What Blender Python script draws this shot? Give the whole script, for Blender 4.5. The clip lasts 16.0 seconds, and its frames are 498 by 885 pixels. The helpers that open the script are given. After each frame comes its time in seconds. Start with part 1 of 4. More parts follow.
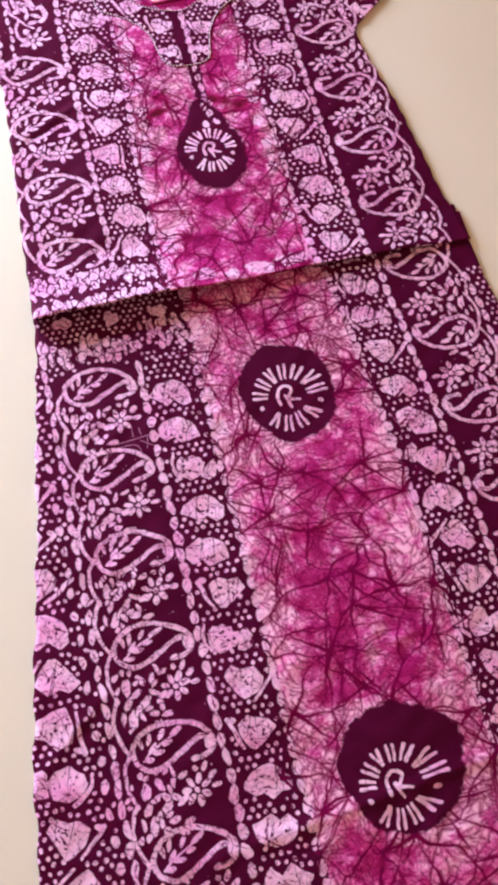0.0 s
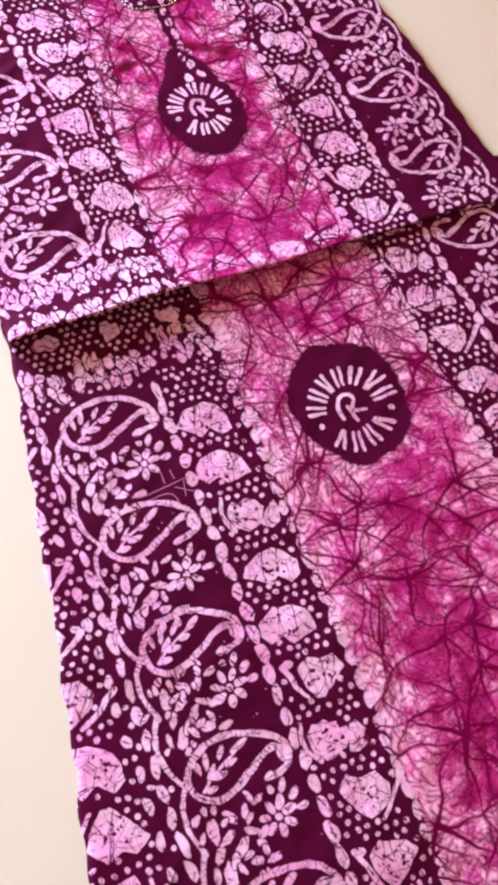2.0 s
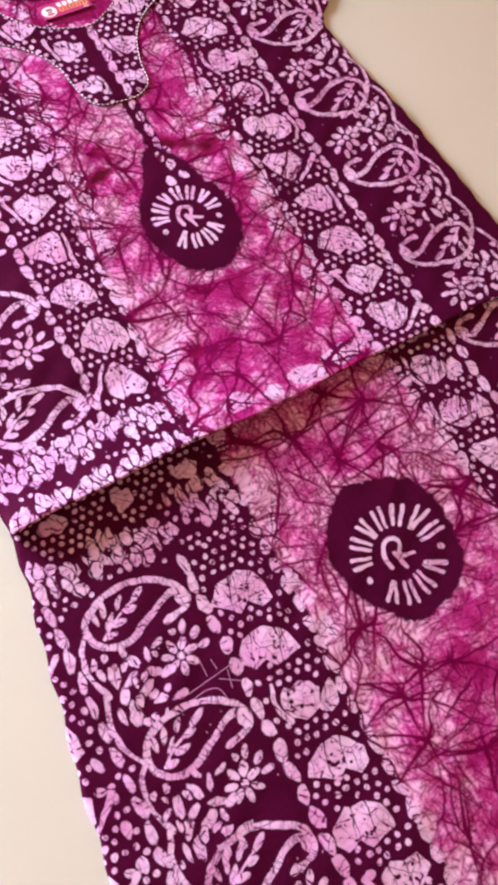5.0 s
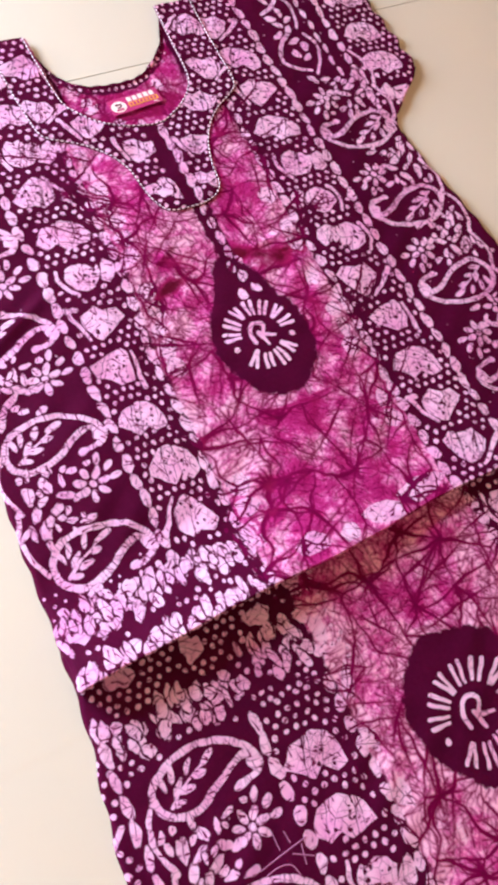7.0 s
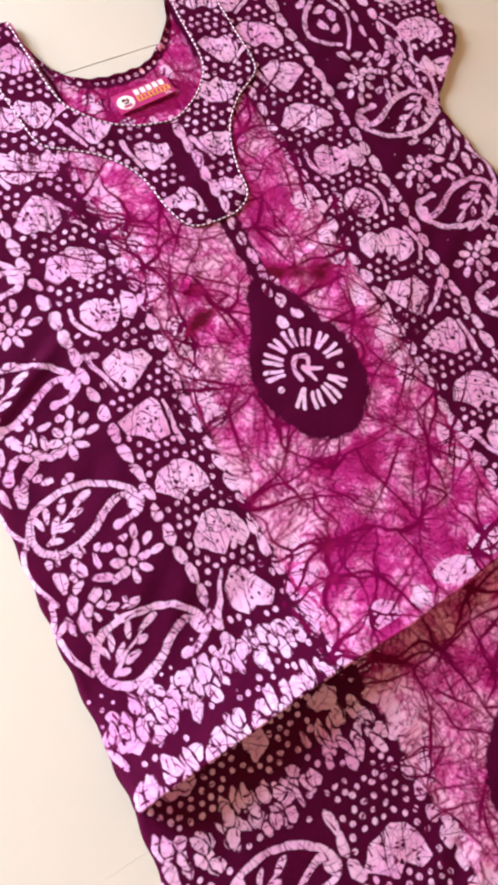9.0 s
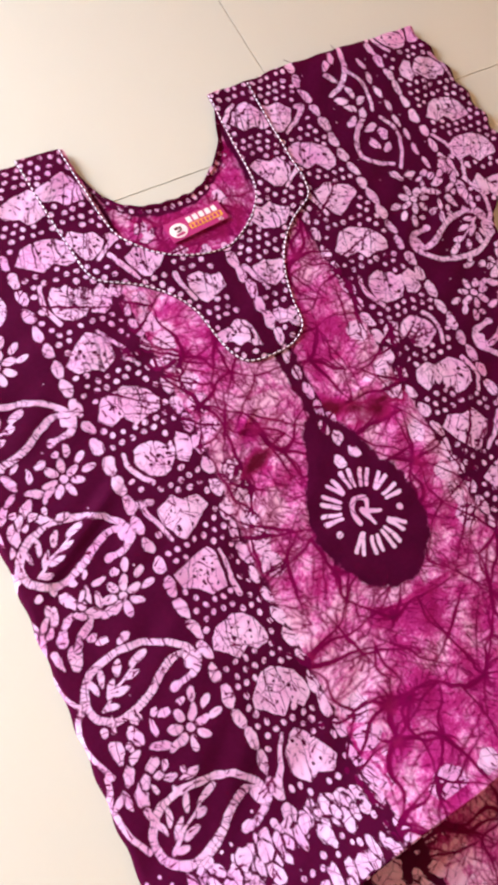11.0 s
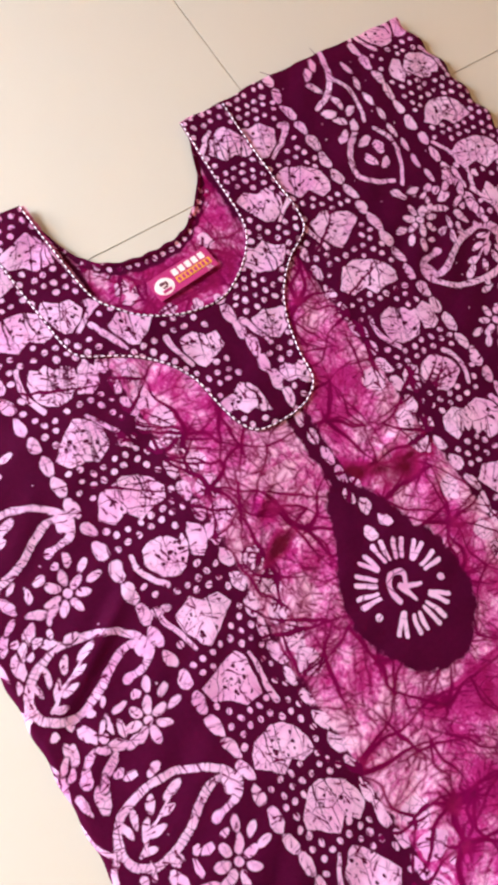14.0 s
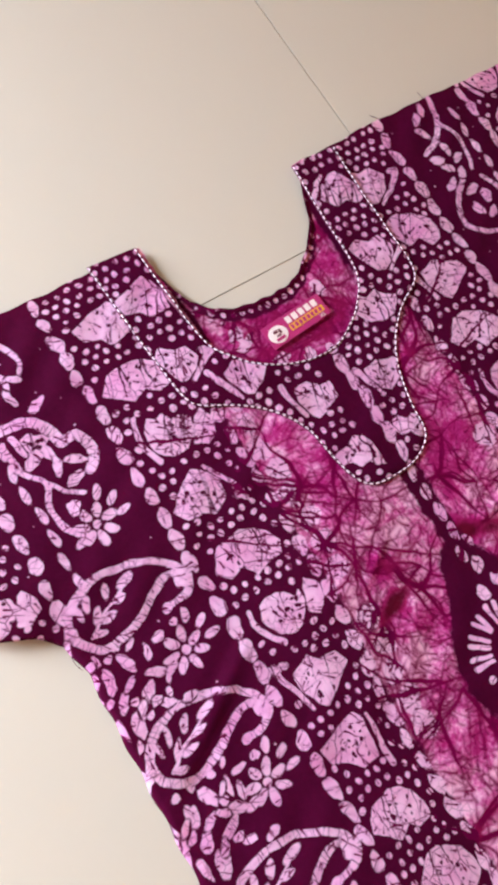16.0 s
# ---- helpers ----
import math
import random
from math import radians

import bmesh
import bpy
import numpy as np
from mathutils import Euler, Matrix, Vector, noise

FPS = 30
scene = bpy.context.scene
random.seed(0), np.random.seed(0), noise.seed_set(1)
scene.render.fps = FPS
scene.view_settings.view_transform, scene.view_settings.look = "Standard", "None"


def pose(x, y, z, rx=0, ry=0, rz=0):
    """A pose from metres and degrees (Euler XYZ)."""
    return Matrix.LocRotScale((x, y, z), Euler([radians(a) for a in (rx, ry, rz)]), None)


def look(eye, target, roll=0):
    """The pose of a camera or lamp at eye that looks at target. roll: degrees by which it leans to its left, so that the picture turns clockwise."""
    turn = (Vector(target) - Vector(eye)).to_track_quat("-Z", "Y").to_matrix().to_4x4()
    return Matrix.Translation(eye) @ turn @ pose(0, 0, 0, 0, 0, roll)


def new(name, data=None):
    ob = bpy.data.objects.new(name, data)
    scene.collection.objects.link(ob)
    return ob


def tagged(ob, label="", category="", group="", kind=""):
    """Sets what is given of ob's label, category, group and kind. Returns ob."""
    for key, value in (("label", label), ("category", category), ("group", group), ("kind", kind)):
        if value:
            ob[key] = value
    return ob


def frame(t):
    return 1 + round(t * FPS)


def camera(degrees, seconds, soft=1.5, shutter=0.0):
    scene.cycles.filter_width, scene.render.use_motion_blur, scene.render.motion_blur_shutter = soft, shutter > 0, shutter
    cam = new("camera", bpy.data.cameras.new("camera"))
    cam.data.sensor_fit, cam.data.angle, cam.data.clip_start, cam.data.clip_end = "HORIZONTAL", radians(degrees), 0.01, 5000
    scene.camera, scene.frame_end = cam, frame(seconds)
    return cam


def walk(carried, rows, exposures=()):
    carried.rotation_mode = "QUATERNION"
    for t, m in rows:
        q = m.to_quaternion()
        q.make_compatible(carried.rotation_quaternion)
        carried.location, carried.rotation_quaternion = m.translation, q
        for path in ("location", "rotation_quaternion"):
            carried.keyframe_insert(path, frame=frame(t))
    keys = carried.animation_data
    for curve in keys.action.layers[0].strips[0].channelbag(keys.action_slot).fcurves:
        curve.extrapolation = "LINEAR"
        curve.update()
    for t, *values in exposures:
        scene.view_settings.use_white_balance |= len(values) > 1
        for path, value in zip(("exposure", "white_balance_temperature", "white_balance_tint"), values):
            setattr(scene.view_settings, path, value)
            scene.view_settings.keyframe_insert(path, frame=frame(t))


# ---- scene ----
cam = camera(35.6, 16.0, soft=3.9)
METRES, EAST, NORTH, EYE, TILT, LEAN, TURN = 1.15, -0.192, -0.334, 0.846, -70.11, -4.60, -14.14
ROWS = [
    (0.0, 0.0, 0.0, 0.0, 0.0, 0.0, -0.0),
    (0.5, -0.0476, 0.0709, -0.0081, -2.46, 0.3, 1.1),
    (1.0, -0.0648, 0.1413, -0.0051, -4.8, -0.93, 5.63),
    (1.5, -0.0978, 0.1778, 0.0066, -5.6, -1.38, 5.35),
    (2.0, -0.1156, 0.1872, 0.0305, -6.53, -0.16, 6.47),
    (2.5, -0.1229, 0.188, 0.052, -7.37, 1.29, 5.91),
    (3.0, -0.1226, 0.2063, 0.0749, -7.01, 1.66, 5.85),
    (5.5, -0.1476, 0.2692, 0.1986, -10.37, -2.45, 12.17),
    (6.0, -0.1703, 0.2721, 0.222, -11.72, -2.54, 11.38),
    (6.5, -0.1851, 0.2776, 0.2424, -11.46, -1.44, 9.73),
    (7.0, -0.1731, 0.2987, 0.272, -10.14, -1.49, 9.87),
    (7.5, -0.15, 0.3261, 0.2968, -8.33, -3.28, 9.26),
    (8.0, -0.1464, 0.333, 0.3167, -7.19, -2.7, 10.34),
    (8.5, -0.1587, 0.3535, 0.3348, -9.75, -5.18, 12.31),
    (9.0, -0.189, 0.374, 0.3595, -11.61, -6.73, 12.31),
    (9.5, -0.2036, 0.3772, 0.3835, -12.03, -6.54, 12.63),
    (10.0, -0.213, 0.3782, 0.4127, -12.18, -5.67, 14.14),
    (12.5, -0.1568, 0.4228, 0.4619, -9.18, -5.52, 11.27),
    (13.0, -0.1542, 0.4262, 0.4687, -9.5, -5.99, 13.78),
    (13.5, -0.1773, 0.4481, 0.4913, -11.39, -7.53, 14.82),
    (14.0, -0.1887, 0.4651, 0.517, -12.99, -8.49, 17.27),
    (14.5, -0.2066, 0.4676, 0.5337, -13.52, -8.03, 15.22),
    (15.0, -0.2176, 0.466, 0.5462, -13.44, -8.04, 16.67),
    (15.5, -0.2355, 0.4781, 0.563, -14.12, -8.61, 15.97),
    (16.0, -0.2467, 0.4892, 0.5678, -13.09, -8.55, 15.39),
]
TURNS = [
    (3.2, (-0.2661, -0.1387, 0.6331), (0.2916, 0.463, -1.1909), 22.57),
    (5.3, (-0.2575, -0.0007, 0.6193), (0.3535, 0.458, -1.229), 25.34),
    (10.2, (-0.258, 0.3092, 0.5791), (0.3728, 0.6564, -1.2868), 31.29),
    (12.3, (-0.1953, 0.349, 0.5523), (0.3498, 0.7261, -1.3347), 29.77),
]
PATH = [(t, pose(EAST, NORTH, EYE, TILT, LEAN, TURN) @ pose(METRES * x, METRES * y, METRES * z, 90 + pitch, roll, yaw)) for t, x, y, z, yaw, pitch, roll in ROWS]
PATH += [(t, look(eye, target, roll)) for t, eye, target, roll in TURNS]
walk(cam, sorted(PATH, key=lambda row: row[0]),
     [(0.0, 0.11, 6150, 12), (1.0, 0.26, 6100, 13), (2.0, 0.28, 6100, 13), (3.2, 0.14, 6150, 12), (6.0, 0.06, 6300, 11), (8.0, 0.05, 6350, 11), (10.0, 0.00, 6500, 10), (12.5, -0.11, 6600, 10), (13.5, -0.04, 6600, 10), (14.5, -0.18, 6550, 10), (15.0, -0.24, 6500, 10), (16.0, -0.44, 6500, 10)])


# ---- light: a bright window behind and to one side, a closed room tinted for warm fill ----
world = bpy.data.worlds.new("daylight")
scene.world = world
world.use_nodes = True
sky = world.node_tree.nodes.new("ShaderNodeTexSky")
sky.sky_type, sky.sun_disc = "NISHITA", False
sky.sun_elevation, sky.sun_rotation = radians(35), radians(-35)
background = world.node_tree.nodes["Background"]
background.inputs["Strength"].default_value = 0.12
world.node_tree.links.new(sky.outputs[0], background.inputs["Color"])

ROOM_W, ROOM_E, ROOM_S, ROOM_N, ROOM_H = -2.0, 1.3, -2.0, 1.6, 2.7
WIN_X0, WIN_X1, WIN_Z0, WIN_Z1 = -1.72, -0.80, 0.18, 1.00


def area_lamp(name, at, to, w, h, power, colour):
    data = bpy.data.lights.new(name, "AREA")
    data.shape, data.size, data.size_y, data.energy, data.color = "RECTANGLE", w, h, power, colour
    ob = new(name, data)
    ob.matrix_world = look(at, to)
    return ob


area_lamp("window_daylight", ((WIN_X0 + WIN_X1) / 2, ROOM_N + 0.05, (WIN_Z0 + WIN_Z1) / 2), ((WIN_X0 + WIN_X1) / 2 + 0.5, 0, (WIN_Z0 + WIN_Z1) / 2 - 0.5),
          WIN_X1 - WIN_X0, WIN_Z1 - WIN_Z0, 152.0, (0.89, 0.955, 1.07))


# ---- materials ----
class Nodes:
    """Short forms for building a node tree."""

    def __init__(self, name):
        self.mat = bpy.data.materials.new(name)
        self.mat.use_nodes = True
        self.tree = self.mat.node_tree
        self.bsdf = self.tree.nodes["Principled BSDF"]
        self.place = self.tree.nodes.new("ShaderNodeTexCoord").outputs["Object"]

    def put(self, socket, value):
        if value is None:
            return
        if isinstance(value, bpy.types.NodeSocket):
            self.tree.links.new(value, socket)
        else:
            socket.default_value = value

    def math(self, op, a, b=None, c=None, clamp=False):
        n = self.tree.nodes.new("ShaderNodeMath")
        n.operation, n.use_clamp = op, clamp
        for i, v in enumerate((a, b, c)):
            self.put(n.inputs[i], v)
        return n.outputs[0]

    def vec(self, op, a, b=None, scale=None):
        n = self.tree.nodes.new("ShaderNodeVectorMath")
        n.operation = op
        self.put(n.inputs[0], a)
        self.put(n.inputs[1], b)
        if scale is not None:
            self.put(n.inputs["Scale"], scale)
        return n.outputs["Value"] if op in ("LENGTH", "DISTANCE", "DOT_PRODUCT") else n.outputs["Vector"]

    def step(self, value, lo, hi, a=0.0, b=1.0):
        n = self.tree.nodes.new("ShaderNodeMapRange")
        n.interpolation_type = "SMOOTHSTEP"
        for i, v in enumerate((value, lo, hi, a, b)):
            self.put(n.inputs[i], v)
        return n.outputs[0]

    def noise(self, place, scale, detail=3.0, rough=0.5, colour=False):
        n = self.tree.nodes.new("ShaderNodeTexNoise")
        self.put(n.inputs["Vector"], place)
        n.inputs["Scale"].default_value, n.inputs["Detail"].default_value, n.inputs["Roughness"].default_value = scale, detail, rough
        return n.outputs["Color" if colour else "Fac"]

    def cells(self, place, scale, feature="DISTANCE_TO_EDGE"):
        n = self.tree.nodes.new("ShaderNodeTexVoronoi")
        n.feature, n.voronoi_dimensions = feature, "2D"
        self.put(n.inputs["Vector"], place)
        n.inputs["Scale"].default_value = scale
        return n

    def mix(self, fac, a, b):
        n = self.tree.nodes.new("ShaderNodeMix")
        n.data_type = "RGBA"
        self.put(n.inputs[0], fac)
        self.put(n.inputs[6], a)
        self.put(n.inputs[7], b)
        return n.outputs[2]

    def attribute(self, name):
        n = self.tree.nodes.new("ShaderNodeAttribute")
        n.attribute_name = name
        return n.outputs["Fac"]

    def relief(self, height, strength, distance):
        n = self.tree.nodes.new("ShaderNodeBump")
        n.inputs["Strength"].default_value, n.inputs["Distance"].default_value = strength, distance
        self.put(n.inputs["Height"], height)
        self.put(self.bsdf.inputs["Normal"], n.outputs[0])

    def finish(self, colour, rough, specular=0.5):
        self.put(self.bsdf.inputs["Base Color"], colour)
        self.put(self.bsdf.inputs["Roughness"], rough)
        self.put(self.bsdf.inputs["Specular IOR Level"], specular)
        return self.mat


def rgb(r, g, b):
    return (r, g, b, 1.0)


def batik_material():
    """Cotton dyed in wax resist: plum ground, pale wax figures, a magenta panel, all veined by crackle."""
    k = Nodes("batik_cotton")
    sway = k.vec("SCALE", k.vec("SUBTRACT", k.noise(k.place, 70, 3.0, colour=True), (0.5, 0.5, 0.5)), scale=0.0045)
    p = k.vec("ADD", k.place, sway)

    def net_of(shift, scale, thin):
        """A web of hairline cracks in the wax."""
        d = k.cells(k.vec("ADD", p, shift), scale).outputs["Distance"]
        return k.math("SUBTRACT", 1.0, k.step(d, 0.2 * thin, thin))

    some = k.step(k.noise(k.place, 26, 2.0), 0.42, 0.58)
    other = k.step(k.noise(k.vec("ADD", k.place, (3.1, 1.7, 0)), 31, 2.0), 0.40, 0.60)
    web = k.math("MULTIPLY", net_of((0.63, 0.17, 0), 56, 0.040), some)
    mesh = k.math("MULTIPLY", net_of((0.21, 0.93, 0), 128, 0.075), other)
    net = k.attribute("crack")
    lines = k.step(net, -0.50, -0.02)
    glow = k.step(net, -2.4, -0.25)
    run = k.step(net, -5.5, 0.2)
    core = k.step(net, 0.35, 1.4)
    rays = k.math("MAXIMUM", lines, k.math("MAXIMUM", k.math("MULTIPLY", web, 0.45), k.math("MULTIPLY", mesh, 0.34)))
    fine = k.math("MAXIMUM", lines, k.math("MAXIMUM", k.math("MULTIPLY", web, 0.75), k.math("MULTIPLY", mesh, 0.42)))

    wax, panel = k.attribute("wax"), k.attribute("panel")
    fuzz = k.math("MULTIPLY", k.math("SUBTRACT", k.noise(k.place, 420, 2.0), 0.5), 0.6)
    wax_mask = k.step(k.math("ADD", wax, fuzz), -0.35, 0.40)
    panel_mask = k.step(k.math("ADD", panel, k.math("MULTIPLY", k.math("SUBTRACT", k.noise(k.place, 130, 3.0), 0.5), 9.0)), -1.3, 1.3)

    slow = k.noise(k.place, 17, 3.0, 0.55)
    mid = k.noise(p, 60, 4.0, 0.6)
    dark = k.mix(k.noise(k.place, 260, 2.0), rgb(0.058, 0.0012, 0.022), rgb(0.084, 0.0022, 0.034))
    pale = k.mix(k.step(slow, 0.42, 0.70), rgb(0.87, 0.58, 0.90), rgb(0.81, 0.38, 0.76))
    pale = k.mix(k.math("MULTIPLY", k.step(mid, 0.54, 0.74), 0.26), pale, rgb(0.55, 0.14, 0.43))
    pale = k.mix(k.math("MULTIPLY", run, 0.08), pale, rgb(0.45, 0.08, 0.33))
    pale = k.mix(k.math("MULTIPLY", glow, 0.16), pale, rgb(0.50, 0.07, 0.34))
    pale = k.mix(fine, pale, rgb(0.13, 0.0008, 0.050))

    dye = k.attribute("dye")
    pores = k.math("MULTIPLY", k.math("SUBTRACT", k.noise(k.place, 480, 2.0), 0.5), 0.16)
    stain = k.math("ADD", k.math("MULTIPLY", slow, 0.42), k.math("MULTIPLY", mid, 0.48))
    stain = k.math("ADD", stain, k.math("ADD", pores, k.math("MULTIPLY", k.math("MULTIPLY", k.math("MINIMUM", dye, 1.0), k.step(k.noise(p, 38, 3.0, 0.6), 0.34, 0.62, 0.25, 1.15)), 0.18)))
    stain = k.math("SUBTRACT", stain, k.step(panel, 48.0, 4.0, -0.066, 0.020))
    ramp = k.tree.nodes.new("ShaderNodeValToRGB")
    k.put(ramp.inputs[0], stain)
    stops = ((0.43, (0.92, 0.56, 0.88)), (0.505, (0.76, 0.23, 0.58)), (0.58, (0.50, 0.040, 0.26)), (0.70, (0.27, 0.003, 0.095)))
    while len(ramp.color_ramp.elements) < len(stops):
        ramp.color_ramp.elements.new(0.5)
    for e, (at, c) in zip(ramp.color_ramp.elements, stops):
        e.position, e.color = at, rgb(*c)
    deep = rgb(0.170, 0.0005, 0.058)
    rosy = k.mix(k.math("MULTIPLY", glow, 0.55), ramp.outputs[0], rgb(0.42, 0.016, 0.190))
    soft = k.math("MAXIMUM", k.step(net, -0.85, 0.25), k.math("MULTIPLY", rays, 0.85))
    rosy = k.mix(soft, rosy, deep)
    rosy = k.mix(k.math("MULTIPLY", core, 0.80), rosy, rgb(0.12, 0.0015, 0.040))
    brown = k.step(k.math("ADD", dye, k.math("MULTIPLY", k.math("SUBTRACT", mid, 0.5), 1.6)), 1.05, 1.65)
    edge = k.step(k.math("ADD", dye, k.math("MULTIPLY", k.math("SUBTRACT", mid, 0.5), 1.6)), 0.70, 1.20)
    rosy = k.mix(k.math("MULTIPLY", edge, 0.8), rosy, rgb(0.27, 0.008, 0.085))
    rosy = k.mix(k.math("MULTIPLY", brown, 0.85), rosy, rgb(0.085, 0.0022, 0.010))
    colour = k.mix(wax_mask, k.mix(panel_mask, dark, rosy), pale)

    weave = k.math("ADD", k.math("MULTIPLY", k.noise(k.place, 900, 1.0), 0.6), k.math("MULTIPLY", k.noise(k.place, 120, 3.0), 1.2))
    k.relief(weave, 0.35, 0.0009)
    mat = k.finish(colour, 0.66, 0.04)
    thin = k.tree.nodes.new("ShaderNodeBsdfTranslucent")
    warm = k.tree.nodes.new("ShaderNodeMix")
    warm.data_type, warm.blend_type = "RGBA", "MULTIPLY"
    warm.inputs[0].default_value = 1.0
    k.put(warm.inputs[6], colour)
    k.put(warm.inputs[7], rgb(1.0, 0.26, 0.13))
    k.put(thin.inputs["Color"], warm.outputs[2])
    both = k.tree.nodes.new("ShaderNodeMixShader")
    both.inputs[0].default_value = 0.30
    k.put(both.inputs[1], k.bsdf.outputs[0])
    k.put(both.inputs[2], thin.outputs[0])
    k.put(k.tree.nodes["Material Output"].inputs["Surface"], both.outputs[0])
    return mat


def plain_cloth(name, a, b, rough=0.8):
    k = Nodes(name)
    grain = k.noise(k.place, 800, 2.0)
    k.relief(grain, 0.3, 0.0004)
    return k.finish(k.mix(k.noise(k.place, 180, 3.0), rgb(*a), rgb(*b)), rough, 0.3)


def tile_material():
    k = Nodes("polished_cream_tile")
    info = k.tree.nodes.new("ShaderNodeObjectInfo")
    cloud = k.noise(k.place, 3.5, 4.0, 0.55)
    fleck = k.noise(k.place, 90, 3.0, 0.6)
    c = k.mix(k.step(cloud, 0.35, 0.7), rgb(0.520, 0.503, 0.447), rgb(0.528, 0.511, 0.455))
    c = k.mix(k.math("MULTIPLY", k.step(fleck, 0.50, 0.80), 0.05), c, rgb(0.485, 0.46, 0.40))
    c = k.mix(k.math("MULTIPLY", info.outputs["Random"], 0.18), c, rgb(0.515, 0.49, 0.425))
    k.relief(k.noise(k.place, 240, 2.0), 0.03, 0.0004)
    rough = k.step(k.noise(k.place, 12, 4.0), 0.3, 0.75, 0.28, 0.30)
    return k.finish(c, rough, 0.45)


def wall_material(name, a, b):
    k = Nodes(name)
    k.relief(k.noise(k.place, 60, 4.0), 0.15, 0.003)
    return k.finish(k.mix(k.noise(k.place, 1.6, 4.0), rgb(*a), rgb(*b)), 0.85, 0.3)


BATIK = batik_material()
TILE = tile_material()
GROUT = plain_cloth("dark_tile_grout", (0.50, 0.42, 0.35), (0.40, 0.32, 0.26))
# Unseen walls and ceiling: tan tint added so the shadows fill warm.
WALL = wall_material("warm_fill_wall_paint", (0.62, 0.43, 0.26), (0.58, 0.39, 0.23))
# East wall is an added, unseen reflector: orange-tan to warm the right side.
BOUNCE_WALL = wall_material("warm_bounce_paint", (0.68, 0.40, 0.19), (0.63, 0.36, 0.16))
CEILING = wall_material("warm_fill_ceiling_paint", (0.74, 0.60, 0.45), (0.70, 0.56, 0.41))
PIPING_DARK = plain_cloth("plum_piping_cord", (0.06, 0.004, 0.028), (0.09, 0.007, 0.045))
PIPING_PALE = plain_cloth("white_piping_thread", (0.82, 0.68, 0.84), (0.72, 0.56, 0.74))
CHALK = plain_cloth("mauve_chalk", (0.32, 0.12, 0.26), (0.26, 0.08, 0.20))
LABEL_RED = plain_cloth("rose_label_satin", (0.42, 0.030, 0.17), (0.36, 0.022, 0.14), 0.5)
LABEL_WHITE = plain_cloth("white_label_thread", (0.78, 0.72, 0.74), (0.70, 0.62, 0.65), 0.6)
LABEL_YELLOW = plain_cloth("yellow_label_thread", (0.75, 0.40, 0.05), (0.68, 0.33, 0.04), 0.6)
LABEL_INK = plain_cloth("dark_label_thread", (0.14, 0.05, 0.08), (0.10, 0.03, 0.06), 0.6)


# ---- mesh helpers ----
def part(name, bm, material, parent, label=""):
    me = bpy.data.meshes.new(name)
    bm.to_mesh(me)
    bm.free()
    me.materials.append(material)
    ob = new(name, me)
    ob.parent = parent
    return tagged(ob, label)


def box_into(bm, x0, x1, y0, y1, z0, z1, soften=0.0):
    made = bmesh.ops.create_cube(bm, size=1.0, matrix=Matrix.LocRotScale(((x0 + x1) / 2, (y0 + y1) / 2, (z0 + z1) / 2), None, (x1 - x0, y1 - y0, z1 - z0)))
    if soften:
        edges = list({e for v in made["verts"] for e in v.link_edges})
        bmesh.ops.bevel(bm, geom=edges, offset=soften, segments=2, affect="EDGES")


def box(x0, x1, y0, y1, z0, z1, soften=0.0):
    bm = bmesh.new()
    box_into(bm, x0, x1, y0, y1, z0, z1, soften)
    return bm


def sheet(name, xs, ys, zs, wax, panel, crack, dye, parent, label="", keep=None, zone=None):
    """One cloth part: a fine grid of rows x columns, carrying how far each point lies inside the wax figures and the magenta panel."""
    rows, cols = xs.shape
    me = bpy.data.meshes.new(name)
    index = np.arange(rows * cols).reshape(rows, cols)
    quads = np.stack([index[:-1, :-1], index[:-1, 1:], index[1:, 1:], index[1:, :-1]], axis=-1).reshape(-1, 4)
    if keep is not None:
        inside = keep.reshape(-1)
        quads = quads[inside[quads].all(axis=1)]
        if zone is not None:
            quads = quads[zone.reshape(-1)[quads[:, 0]]]
        used = np.zeros(rows * cols, bool)
        used[quads.reshape(-1)] = True
        number = np.cumsum(used) - 1
        quads = number[quads]
    else:
        used = np.ones(rows * cols, bool)
    co = np.stack([xs, ys, zs], axis=-1).reshape(-1, 3)[used]
    me.vertices.add(len(co))
    me.vertices.foreach_set("co", co.astype(np.float32).reshape(-1))
    me.loops.add(quads.size)
    me.loops.foreach_set("vertex_index", quads.astype(np.int32).reshape(-1))
    me.polygons.add(len(quads))
    me.polygons.foreach_set("loop_start", np.arange(0, quads.size, 4, dtype=np.int32))
    me.update(calc_edges=True)
    me.shade_smooth()
    for key, values in (("wax", wax), ("panel", panel), ("crack", crack), ("dye", dye)):
        me.attributes.new(key, "FLOAT", "POINT").data.foreach_set("value", values.reshape(-1)[used].astype(np.float32))
    me.materials.append(BATIK)
    ob = new(name, me)
    ob.parent = parent
    return tagged(ob, label)


# ---- the wax figures, drawn in metres on the cloth; distances are kept in millimetres ----
STEP = 0.0007
rng = np.random.default_rng(7)


